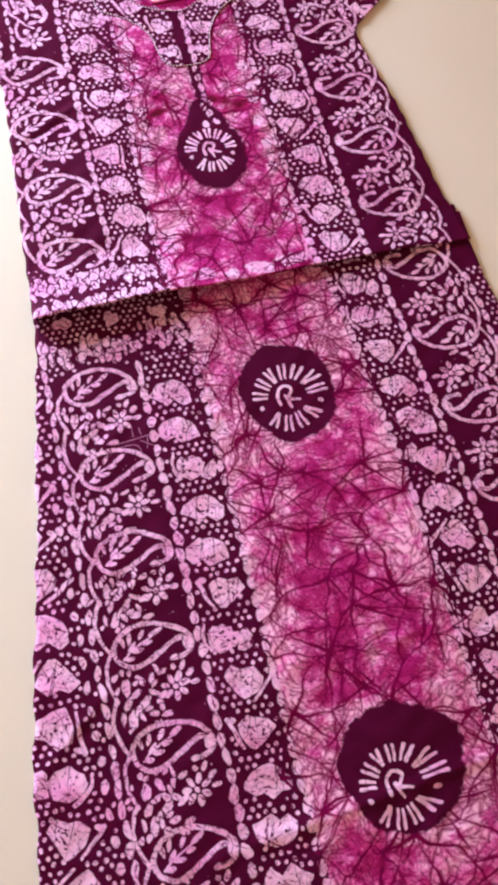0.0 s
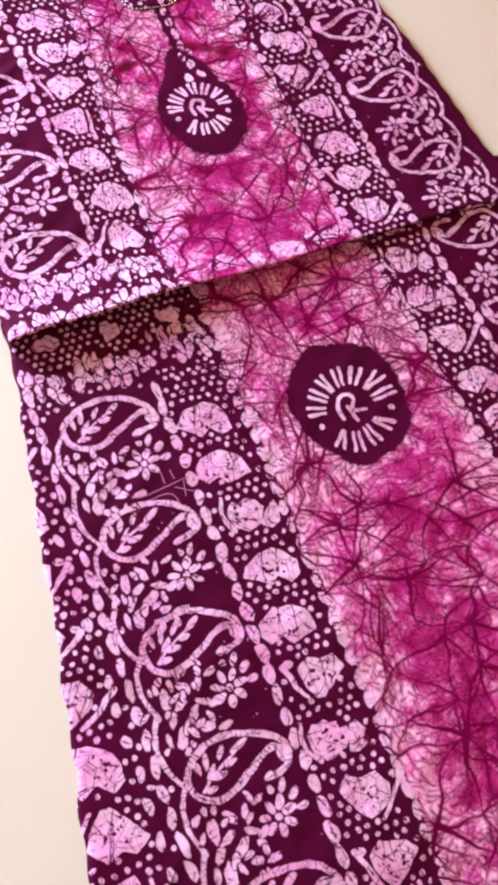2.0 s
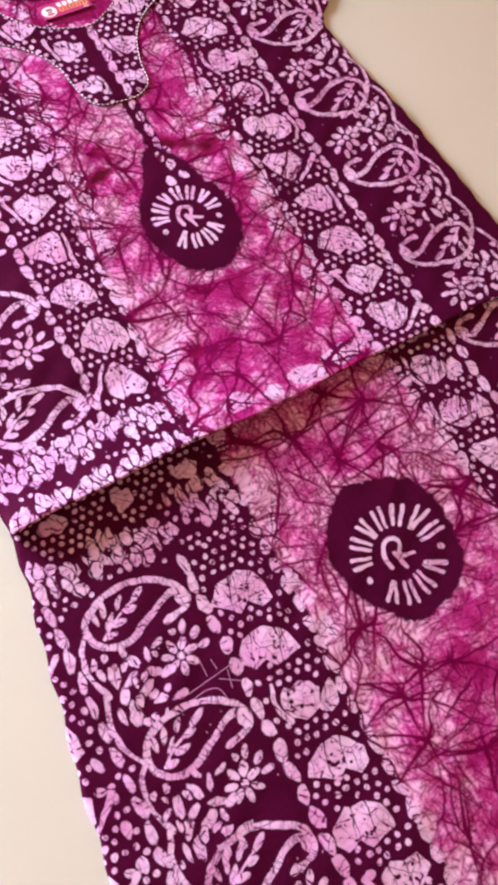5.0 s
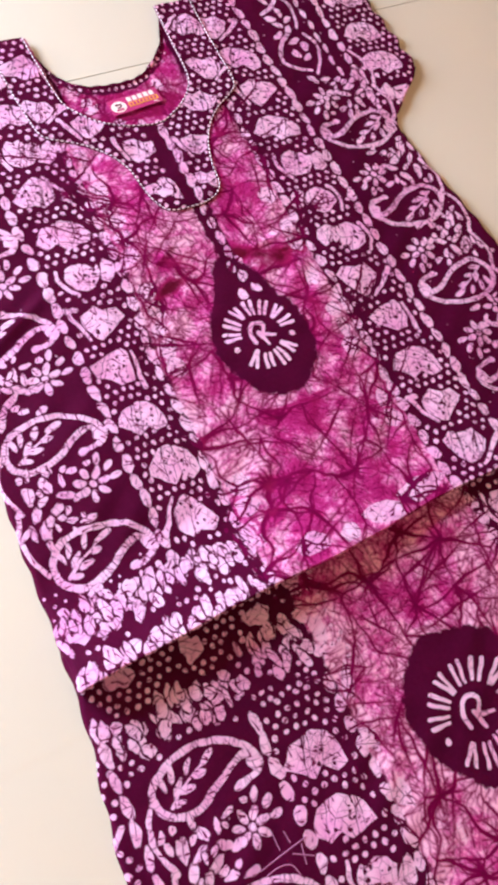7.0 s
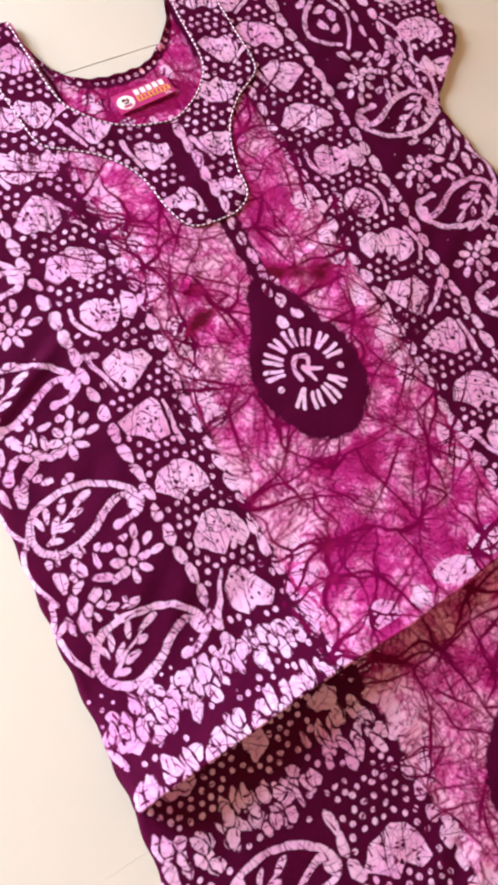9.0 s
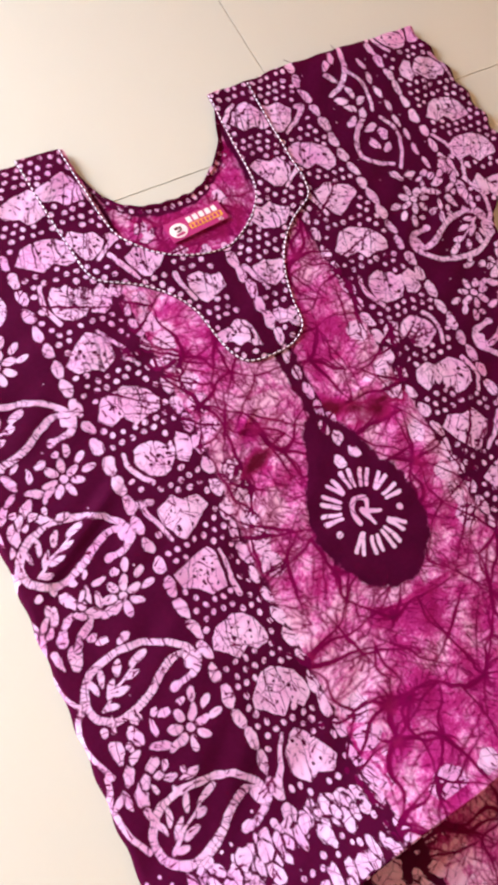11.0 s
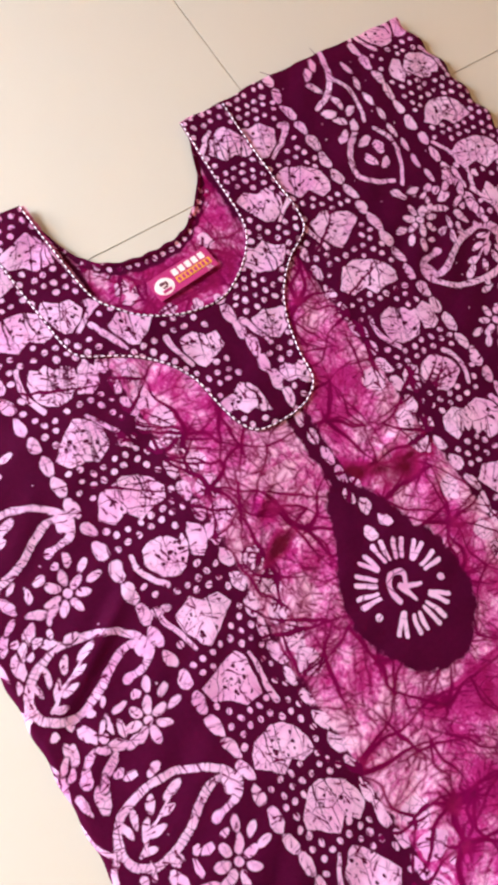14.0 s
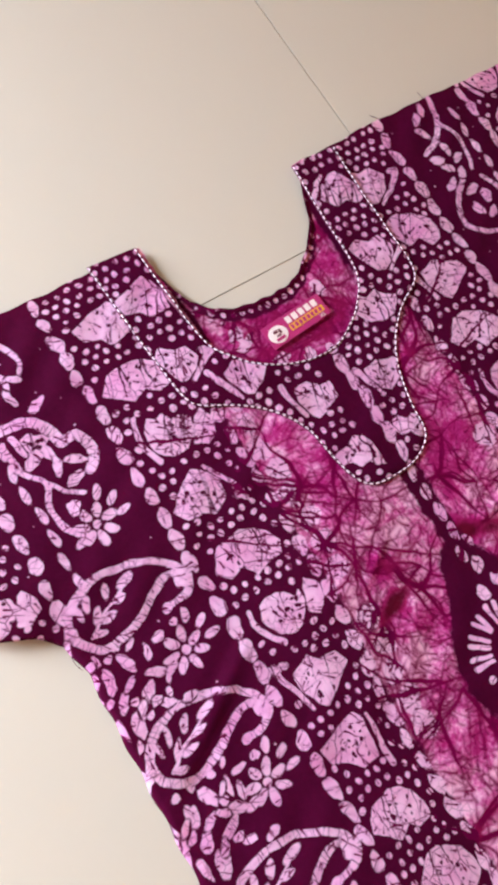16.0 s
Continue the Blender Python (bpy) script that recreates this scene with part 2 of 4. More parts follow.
class Print:
    def __init__(self, x0, x1, y0, y1):
        self.x0, self.y0 = x0, y0
        self.nx, self.ny = int((x1 - x0) / STEP) + 2, int((y1 - y0) / STEP) + 2
        self.wax = np.full((self.ny, self.nx), -8.0, np.float32)
        self.panel = np.full((self.ny, self.nx), -8.0, np.float32)
        self.crack = np.full((self.ny, self.nx), -8.0, np.float32)
        self.dye = np.zeros((self.ny, self.nx), np.float32)

    def window(self, x0, x1, y0, y1):
        i0, i1 = max(0, int((x0 - self.x0) / STEP)), min(self.nx, int((x1 - self.x0) / STEP) + 2)
        j0, j1 = max(0, int((y0 - self.y0) / STEP)), min(self.ny, int((y1 - self.y0) / STEP) + 2)
        if i1 <= i0 or j1 <= j0:
            return None
        x = self.x0 + STEP * np.arange(i0, i1)[None, :]
        y = self.y0 + STEP * np.arange(j0, j1)[:, None]
        return (slice(j0, j1), slice(i0, i1)), x, y

    def apply(self, where, inside, cut, layer):
        field = {"wax": self.wax, "panel": self.panel, "crack": self.crack}[layer]
        field[where] = np.minimum(field[where], -inside) if cut else np.maximum(field[where], inside)

    def oval(self, cx, cy, rx, ry, turn=0.0, cut=False, layer="wax", lumps=0.0):
        m = max(rx, ry) + 0.008
        got = self.window(cx - m, cx + m, cy - m, cy + m)
        if got is None:
            return
        where, x, y = got
        c, s = math.cos(turn), math.sin(turn)
        u, v = (x - cx) * c + (y - cy) * s, (y - cy) * c - (x - cx) * s
        a = np.arctan2(v / ry, u / rx)
        edge = 1.0
        if lumps:
            f = rng.uniform(0, 6.28, 4)
            edge = 1 + lumps * (0.5 * np.sin(2 * a + f[0]) + 0.6 * np.sin(3 * a + f[1]) + 0.4 * np.sin(5 * a + f[2]) + 0.3 * np.sin(7 * a + f[3]))
        r = np.sqrt((u / rx) ** 2 + (v / ry) ** 2)
        self.apply(where, (edge - r) * min(rx, ry) * 1000, cut, layer)

    def apart_oval(self, cx, cy, rx, ry, turn):
        """An uneven oval that keeps a dark line round itself."""
        self.oval(cx, cy, rx + 0.0013, ry + 0.0013, turn, cut=True)
        self.oval(cx, cy, rx, ry, turn, lumps=0.13)

    def stroke(self, points, w0, w1=None, cut=False, layer="wax", steps=5):
        pts = smooth(points, steps)
        w1 = w0 if w1 is None else w1
        m = max(w0, w1) + 0.008
        got = self.window(pts[:, 0].min() - m, pts[:, 0].max() + m, pts[:, 1].min() - m, pts[:, 1].max() + m)
        if got is None:
            return
        where, x, y = got
        best = np.full(np.broadcast(x, y).shape, -8.0, np.float32)
        n = len(pts) - 1
        for i in range(n):
            (ax, ay), (bx, by) = pts[i], pts[i + 1]
            dx, dy = bx - ax, by - ay
            t = np.clip(((x - ax) * dx + (y - ay) * dy) / max(dx * dx + dy * dy, 1e-12), 0, 1)
            w = w0 + (w1 - w0) * (i + t) / n
            best = np.maximum(best, (w - np.hypot(x - ax - t * dx, y - ay - t * dy)) * 1000)
        self.apply(where, best, cut, layer)

    def soak(self, cx, cy, rx, ry, turn, depth):
        """Dye that ran into the cloth round a point."""
        m = 2.2 * max(rx, ry)
        got = self.window(cx - m, cx + m, cy - m, cy + m)
        if got is None:
            return
        where, x, y = got
        c, s = math.cos(turn), math.sin(turn)
        u, v = ((x - cx) * c + (y - cy) * s) / rx, ((y - cy) * c - (x - cx) * s) / ry
        self.dye[where] = np.maximum(self.dye[where], depth * np.exp(-(u * u + v * v)))

    def shape(self, points, round_by=0.0, cut=False):
        """A closed straight-sided figure with softened corners."""
        p = np.array(points)
        m = 0.008
        got = self.window(p[:, 0].min() - m, p[:, 0].max() + m, p[:, 1].min() - m, p[:, 1].max() + m)
        if got is None:
            return
        where, x, y = got
        size = np.broadcast(x, y).shape
        gap, inside = np.full(size, 9.0), np.zeros(size, bool)
        for (ax, ay), (bx, by) in zip(p, np.roll(p, -1, axis=0)):
            dx, dy = bx - ax, by - ay
            t = np.clip(((x - ax) * dx + (y - ay) * dy) / max(dx * dx + dy * dy, 1e-12), 0, 1)
            gap = np.minimum(gap, np.hypot(x - ax - t * dx, y - ay - t * dy))
            crosses = ((ay > y) != (by > y)) & (x < ax + (y - ay) * dx / (dy if abs(dy) > 1e-9 else 1e-9))
            inside = inside ^ crosses
        self.apply(where, (np.where(inside, gap, -gap) + round_by) * 1000, cut, "wax")

    def value(self, x, y):
        i, j = int((x - self.x0) / STEP), int((y - self.y0) / STEP)
        return float(self.wax[j, i]) if 0 <= i < self.nx and 0 <= j < self.ny else 8.0

    def read(self, xs, ys):
        """All four fields at many places, with the unsteady edge of hand-laid wax."""
        wx = xs + 0.00035 * (np.sin(ys * 310 + 2 * np.sin(xs * 170)) + 0.6 * np.sin(xs * 523 + ys * 411))
        wy = ys + 0.00035 * (np.sin(xs * 290 + 2 * np.sin(ys * 190)) + 0.6 * np.sin(ys * 477 - xs * 380))
        fx, fy = np.clip((wx - self.x0) / STEP, 0, self.nx - 1.001), np.clip((wy - self.y0) / STEP, 0, self.ny - 1.001)
        i, j = fx.astype(int), fy.astype(int)
        u, v = fx - i, fy - j
        out = []
        for f in (self.wax, self.panel, self.crack, self.dye):
            out.append((f[j, i] * (1 - u) + f[j, i + 1] * u) * (1 - v) + (f[j + 1, i] * (1 - u) + f[j + 1, i + 1] * u) * v)
        return out


def smooth(points, steps=5):
    """A round line through the points."""
    p = np.array(points, float)
    if len(p) < 3:
        return p
    q = np.vstack([2 * p[0] - p[1], p, 2 * p[-1] - p[-2]])
    out = []
    for i in range(1, len(q) - 2):
        for t in np.linspace(0, 1, steps, endpoint=False):
            a, b, c, d = q[i - 1], q[i], q[i + 1], q[i + 2]
            out.append(0.5 * (2 * b + (c - a) * t + (2 * a - 5 * b + 4 * c - d) * t * t + (3 * b - a - 3 * c + d) * t ** 3))
    out.append(p[-1])
    return np.array(out)


# one repeat of the paisley border, in millimetres from the flower's heart
PAISLEY = ((4, 31), (12, 31), (21, 34), (26, 42), (21, 53), (9, 63), (-7, 69), (-26, 71), (-43, 66), (-54, 55), (-54, 42), (-45, 32), (-30, 30), (-14, 36), (3, 45), (14, 49), (21, 46))
VINES = (((-56, 52), (-64, 40), (-67, 28), (-65, 14), (-60, 0)), ((-62, 1), (-68, -16), (-67, -35), (-59, -52)))
LEAFLETS = ((-46, 57, 6.0, 2.3, 98), (-38, 60, 6.2, 2.4, 72), (-25, 61, 5.8, 2.4, 58), (-10, 60, 7.8, 2.7, 22), (-19, 52, 5.2, 2.4, 8), (-30, 45.5, 6.2, 2.6, 4), (-40, 39.5, 5.0, 2.4, -8), (-36, 50.5, 6.5, 2.2, 45))
SPRAY = ((-52, 27, 2.8, 3.3, 0), (-50, 12, 8.0, 4.2, 78), (-35, 16, 7.5, 3.6, 115), (-50, -4, 7.5, 3.0, 60), (-23, 1, 6.5, 3.0, 150), (-11, 19, 5.0, 2.6, 20), (2, 21, 3.2, 2.7, 0), (-22, 15, 6.0, 2.4, 72),
         (-34, -7, 8.0, 3.8, 35), (-26, -19, 5.0, 3.0, 0), (-13, -23, 6.0, 2.8, 10), (-48, -20, 8.5, 4.2, 75), (-58, -17, 6.5, 2.4, 95), (-41, 4, 6.5, 2.5, 28), (-31, -14, 4.2, 2.6, 20), (-41, -13, 5.5, 2.6, 60))


def ticked(pr, points, w0, w1, often=0.6):
    """A drawn line broken by fine dark ticks, as the comb of the stamp leaves it."""
    pr.stroke(points, w0, w1)
    path = smooth(points)
    for i in range(2, len(path) - 2):
        if rng.random() < often:
            d = path[i + 1] - path[i - 1]
            d = d / max(np.hypot(*d), 1e-9)
            side = np.array((-d[1], d[0])) * 0.0041 + d * rng.uniform(-0.001, 0.001)
            pr.stroke([tuple(path[i] - side), tuple(path[i] + side)], 0.0004, 0.0002, cut=True)


def border_repeat(pr, cx, cy, way, flower=True, paisley=True, leaves=True, vine=True):
    """way 1: as on the wearer's right side; -1: turned half round."""
    def at(x, y):
        return cx + way * x / 1000, cy + way * y / 1000

    def leaf(x, y, a, b, degrees, apart=False):
        draw = pr.apart_oval if apart else pr.oval
        draw(*at(x + rng.uniform(-0.7, 0.7), y + rng.uniform(-0.7, 0.7)), a * rng.uniform(0.9, 1.1) / 1000, b * rng.uniform(0.9, 1.15) / 1000, radians(degrees + rng.uniform(-8, 8)))

    if leaves:
        if vine:
            for line in VINES:
                ticked(pr, [at(x + rng.uniform(-0.8, 0.8), y) for x, y in line], 0.0021, 0.0018, 0.45)
        for row in SPRAY:
            leaf(*row, apart=True)
        for _ in range(46):
            x, y = rng.uniform(-72, -16), rng.uniform(-32, 30)
            if pr.value(*at(x, y)) < -1.7:
                leaf(x, y, rng.uniform(2.6, 5.4), rng.uniform(1.7, 2.7), rng.uniform(20, 130), apart=True)
    if paisley:
        j = rng.uniform(-1.0, 1.0, (len(PAISLEY), 2))
        ticked(pr, [at(x + a, y + b) for (x, y), (a, b) in zip(PAISLEY, j)], 0.0024, 0.0027)
        pr.oval(*at(21.5, 42), 0.0052, 0.0066, rng.uniform(-0.3, 0.3), lumps=0.1)
        pr.oval(*at(4, 31), 0.0042, 0.0030, 0.4 * way)
        pr.stroke([at(-46, 40), at(-36, 47), at(-24, 53), at(-10, 59)], 0.0011, 0.0007)
        for row in LEAFLETS:
            leaf(*row)
    if flower:
        turn = rng.uniform(0.0, 0.5)
        pr.oval(*at(0, 2), 0.0029, 0.0029)
        for i in range(7):
            a = turn + i * 2 * math.pi / 7
            reach = rng.uniform(9.2, 10.8)
            pr.oval(*at(reach * math.cos(a), 2 + reach * math.sin(a)), rng.uniform(0.0050, 0.0060), rng.uniform(0.0027, 0.0034), a)
        for a, reach in ((0.55, 20.5), (1.05, 22.0), (0.0, 20.0)):
            pr.oval(*at(reach * math.cos(a), 2 + reach * math.sin(a)), 0.0055, 0.0028, a + 0.1)
        pr.oval(*at(-14, -3), 0.0055, 0.0028, 0.4)


def hairs(pr, x0, x1, y0, y1, gap, thick=0.0005):
    """Hairline cracks in the wax: bundles that run nearly alongside one another, bend a little and thin out."""
    for gy in np.arange(y0, y1, gap):
        for gx in np.arange(x0, x1, gap):
            x, y = gx + rng.uniform(-0.5, 0.5) * gap, gy + rng.uniform(-0.5, 0.5) * gap
            a = 1.9 * math.sin(31 * x + 2.0 * math.sin(17 * y)) + 1.6 * math.sin(27 * y + 1.4 * math.sin(23 * x)) + rng.normal(0, 0.45)
            n = rng.uniform(0.006, 0.019)
            line = [(x, y)]
            for _ in range(3):
                a += rng.normal(0, 0.16)
                x, y = x + n / 3 * math.cos(a), y + n / 3 * math.sin(a)
                line.append((x, y))
            pr.stroke(line, thick * rng.uniform(0.1, 1.0), -0.0003, layer="crack", steps=2)
            if rng.random() < 0.35:
                b = a + rng.choice((-1, 1)) * rng.uniform(0.5, 1.2)
                px, py = line[2]
                pr.stroke([(px, py), (px + 0.4 * n * math.cos(b), py + 0.4 * n * math.sin(b))], 0.4 * thick, -0.0003, layer="crack")


def veins(pr, x0, x1, y0, y1, gap, spread=0.0010):
    """Cracks of the magenta panel: long wandering ones, shorter ones from knot to knot, a fine fringe at each knot where dye pooled."""
    pts = np.array([(gx + rng.uniform(-0.5, 0.5) * gap, gy + rng.uniform(-0.5, 0.5) * gap) for gy in np.arange(y0, y1, gap) for gx in np.arange(x0, x1 + gap / 2, gap)])

    def crack(ax, ay, bx, by, w0, w1, bend):
        dx, dy = bx - ax, by - ay
        k, l = rng.normal(0, bend), rng.normal(0, bend)
        line = [(ax, ay), (ax + 0.33 * dx - k * dy, ay + 0.33 * dy + k * dx), (ax + 0.66 * dx - l * dy, ay + 0.66 * dy + l * dx), (bx, by)]
        pr.stroke(line, w0, w1, layer="crack", steps=3)
        return line

    # long cracks cross the panel in loose bundles, each with a fringe of short ones
    for _ in range(int((x1 - x0) * (y1 - y0) / spread)):
        x0c, y0c, a0 = rng.uniform(x0, x1), rng.uniform(y0, y1), rng.choice((1.15, 1.75, 0.35, 2.6)) + rng.normal(0, 0.3)
        for mate in range(rng.integers(1, 4)):
            x, y, a = x0c + (mate and rng.uniform(-0.006, 0.006)), y0c + (mate and rng.uniform(-0.006, 0.006)), a0 + (mate and rng.normal(0, 0.12))
            w, line = rng.uniform(0.0005, 0.0013) if not mate else rng.uniform(0.0001, 0.0005), [(x, y)]
            for _ in range(rng.integers(4, 10)):
                a += rng.normal(0, 0.09)
                x, y = x + 0.012 * math.cos(a), y + 0.012 * math.sin(a)
                line.append((x, y))
            for px, py in line:
                for _ in range(2):
                    b, n = a + rng.choice((-1, 1)) * rng.uniform(0.3, 1.4), rng.uniform(0.004, 0.012)
                    qx, qy = px + rng.uniform(-0.006, 0.006) * math.cos(a), py + rng.uniform(-0.006, 0.006) * math.sin(a)
                    pr.stroke([(qx, qy), (qx + n * math.cos(b), qy + n * math.sin(b))], 0.0004, -0.0004, layer="crack")
            pr.stroke(line[: len(line) // 2 + 1], -0.0002, w, layer="crack", steps=3)
            pr.stroke(line[len(line) // 2:], w, -0.0002, layer="crack", steps=3)
    for x, y in pts:
        d = np.hypot(pts[:, 0] - x, pts[:, 1] - y)
        near = [j for j in np.argsort(d)[1:9] if d[j] < 1.7 * gap]
        rng.shuffle(near)
        strong = rng.random() < 0.34
        for j in near[: 4 if strong else 2]:
            line = crack(x, y, *pts[j], rng.uniform(0.0009, 0.0019) if strong else 0.0007, 0.0002, 0.06)
            for _ in range(2):
                px, py = line[1 + rng.integers(0, 2)]
                a, n = rng.uniform(0, 6.28), rng.uniform(0.15, 0.5) * gap
                crack(px, py, px + n * math.cos(a), py + n * math.sin(a), 0.0003, -0.0004, 0.08)
        rays = rng.integers(7, 11) if strong else rng.integers(1, 4)
        for i in range(rays):
            a, n = rng.uniform(0, 6.28), rng.uniform(0.15, 0.75) * gap
            crack(x, y, x + n * math.cos(a), y + n * math.sin(a), 0.0009 if strong else 0.0005, -0.0004, 0.08)
        if strong:
            s = gap * rng.uniform(0.05, 0.13)
            pr.oval(x, y, s, s * rng.uniform(0.4, 0.8), rng.uniform(0, 3.1), layer="crack", lumps=0.4)
            pr.soak(x, y, gap * rng.uniform(0.5, 1.1), gap * rng.uniform(0.35, 0.6), rng.uniform(0, 3.1), rng.uniform(0.5, 1.0))


# the curled end of the border on each shoulder: lines and loose leaves, in metres
SHOULDER_RIGHT = ((((0.216, 0.751), (0.211, 0.733), (0.198, 0.716), (0.182, 0.709)), 0.0026), (((0.209, 0.729), (0.217, 0.712), (0.217, 0.697), (0.212, 0.680)), 0.0019),
                  (((0.215, 0.672), (0.222, 0.656), (0.217, 0.636), (0.204, 0.617)), 0.0019), (((0.199, 0.677), (0.182, 0.662), (0.175, 0.643), (0.184, 0.630), (0.199, 0.623)), 0.0024))
SHOULDER_LEFT = ((((-0.236, 0.738), (-0.216, 0.724), (-0.204, 0.706), (-0.207, 0.688)), 0.0024), (((-0.196, 0.735), (-0.188, 0.716), (-0.194, 0.700)), 0.0020), (((-0.230, 0.672), (-0.206, 0.668), (-0.195, 0.656), (-0.192, 0.644), (-0.181, 0.643), (-0.176, 0.628), (-0.184, 0.618)), 0.0042),
                 (((-0.226, 0.660), (-0.224, 0.638), (-0.214, 0.624), (-0.220, 0.608), (-0.218, 0.591), (-0.207, 0.577)), 0.0022), (((-0.214, 0.624), (-0.205, 0.612), (-0.196, 0.606)), 0.0018))
LEAVES_RIGHT = ((0.193, 0.739, 50), (0.191, 0.726, 120), (0.202, 0.745, 70), (0.207, 0.695, 30), (0.193, 0.690, 140), (0.200, 0.680, 60), (0.200, 0.665, 20), (0.194, 0.648, 100), (0.186, 0.676, 40), (0.208, 0.655, 80),
                (0.204, 0.640, 40), (0.188, 0.700, 150), (0.201, 0.706, 100), (0.207, 0.607, 60), (0.194, 0.610, 120))
LEAVES_LEFT = ((-0.211, 0.655, 40), (-0.204, 0.643, 110), (-0.214, 0.641, 20), (-0.202, 0.630, 70), (-0.190, 0.629, 150), (-0.207, 0.600, 60), (-0.196, 0.617, 20), (-0.206, 0.690, 100), (-0.222, 0.690, 60), (-0.193, 0.676, 30),
               (-0.214, 0.708, 80), (-0.197, 0.702, 140), (-0.225, 0.722, 30), (-0.205, 0.728, 70))


def specks(pr, x0, x1, y0, y1, count):
    """Stray drops of wax on the dark ground."""
    for _ in range(count):
        x, y = rng.uniform(x0, x1), rng.uniform(y0, y1)
        if pr.value(x, y) < -2.0:
            pr.oval(x, y, rng.uniform(0.0005, 0.0010), rng.uniform(0.0005, 0.0010))


def bead_column(pr, x, y0, y1, gap, rx, ry, lean=0.0):
    rx, ry = rx * 1.08, ry * 1.06
    y = y0
    while y < y1:
        pr.oval(x + rng.uniform(-0.0012, 0.0012), y, rx * rng.uniform(0.8, 1.15), ry * rng.uniform(0.8, 1.1), lean + rng.uniform(-0.3, 0.3), lumps=0.08)
        y += gap * rng.uniform(0.93, 1.07)


def shell(pr, cx, cy, size, way):
    """A shell-like figure: a seeded wedge with a claw, a split dome, or a bowl with a lobe beside it."""
    turn = rng.uniform(-0.55, -0.10) + (0 if rng.random() < 0.8 else math.pi)
    flip = rng.choice((-1, 1))

    def at(u, v, shake=0.05):
        u = (u + rng.uniform(-shake, shake)) * flip
        v = v + rng.uniform(-shake, shake)
        c, s = math.cos(turn), math.sin(turn)
        return cx + size * (u * c - v * s), cy + size * (u * s + v * c)
    kind = rng.random()
    if kind < 0.42:
        pr.shape([at(*q) for q in ((-0.82, 0.12), (-0.58, 0.42), (-0.20, 0.36), (0.12, 0.50), (0.50, 0.24), (0.42, -0.14), (0.14, -0.52), (-0.06, -0.60), (-0.40, -0.32))], 0.0008)
        claw = [at(0.92, 0.42), at(0.74, 0.10), at(0.60, -0.16), at(0.34, -0.56)]
        pr.stroke(claw, 0.0030, 0.0028, cut=True)
        pr.stroke(claw, 0.0026, 0.0016)
        if rng.random() < 0.5:
            pr.oval(*at(0.72, 0.40), 0.0045, 0.0030, turn)
    elif kind < 0.75:
        dome = [(-0.02 + 0.80 * math.cos(a), -0.30 + 0.74 * math.sin(a)) for a in np.linspace(0.0, 3.14, 9)]
        pr.shape([at(*q) for q in dome + [(-0.52, -0.52), (-0.20, -0.34), (0.10, -0.58), (0.46, -0.40)]], 0.0008)
        pr.stroke([at(0.24, 0.50), at(0.30, 0.0), at(0.22, -0.5)], 0.0007, 0.0004, cut=True)
    else:
        rim = [(0.36, 0.24), (0.22, rng.uniform(0.05, 0.35)), (0.06, 0.38), (-0.10, rng.uniform(0.22, 0.45)), (-0.26, 0.42), (-0.42, rng.uniform(0.20, 0.40)), (-0.62, 0.26)]
        bowl = [(-0.14 + 0.58 * math.cos(a), 0.10 + 0.66 * math.sin(a)) for a in np.linspace(3.3, 6.2, 8)]
        pr.shape([at(*q) for q in bowl + rim], 0.0006)
        pr.shape([at(*q) for q in ((0.44, -0.30), (0.70, -0.36), (0.94, -0.10), (0.90, 0.24), (0.66, 0.46), (0.48, 0.30))], 0.0006)
        claw = [at(-0.92, 0.28), at(-0.86, -0.06), at(-0.70, -0.40), at(-0.40, -0.66)]
        pr.stroke(claw, 0.0030, 0.0026, cut=True)
        pr.stroke(claw, 0.0016, 0.0021)
    for _ in range(rng.integers(7, 13)):
        r = rng.uniform(0.0008, 0.0018)
        pr.oval(*at(rng.uniform(-0.50, 0.30), rng.uniform(-0.36, 0.22)), r, r * rng.uniform(0.6, 1.1), rng.uniform(0, 3), cut=True, lumps=0.2)
    for _ in range(9 if rng.random() < 0.15 else rng.integers(1, 4)):
        u = rng.uniform(-0.6, 0.8)
        pr.stroke([at(u, -0.55), at(u + rng.uniform(-0.2, 0.2), 0.5)], 0.0002, 0.0006, cut=True)


def dot_field(pr, x0, x1, y0, y1, gap=0.0088, r=0.0023):
    j, y = 0, y0
    while y < y1:
        x = x0 + (0.5 * gap if j % 2 else 0.0)
        while x <= x1:
            px, py = x + rng.uniform(-0.0011, 0.0011), y + rng.uniform(-0.0011, 0.0011)
            if pr.value(px, py) < -2.8:
                pr.oval(px, py, r * rng.uniform(0.85, 1.1), r * rng.uniform(0.9, 1.15), rng.uniform(0, 3))
            x += gap
        y += gap * 0.86
        j += 1


def shell_band(pr, x0, x1, ys, way):
    mid, half = (x0 + x1) / 2, (x1 - x0) / 2
    for i, y in enumerate(ys):
        shell(pr, mid + rng.uniform(-0.005, 0.005), y, half * rng.uniform(1.02, 1.14), way if i % 2 else -way)


def fragments(pr, x0, x1, y0, y1, count):
    for _ in range(count):
        x, y = rng.uniform(x0, x1), rng.uniform(y0, y1)
        pr.apart_oval(x, y, rng.uniform(0.0024, 0.0050), rng.uniform(0.0045, 0.0090), rng.uniform(-0.5, 0.5))


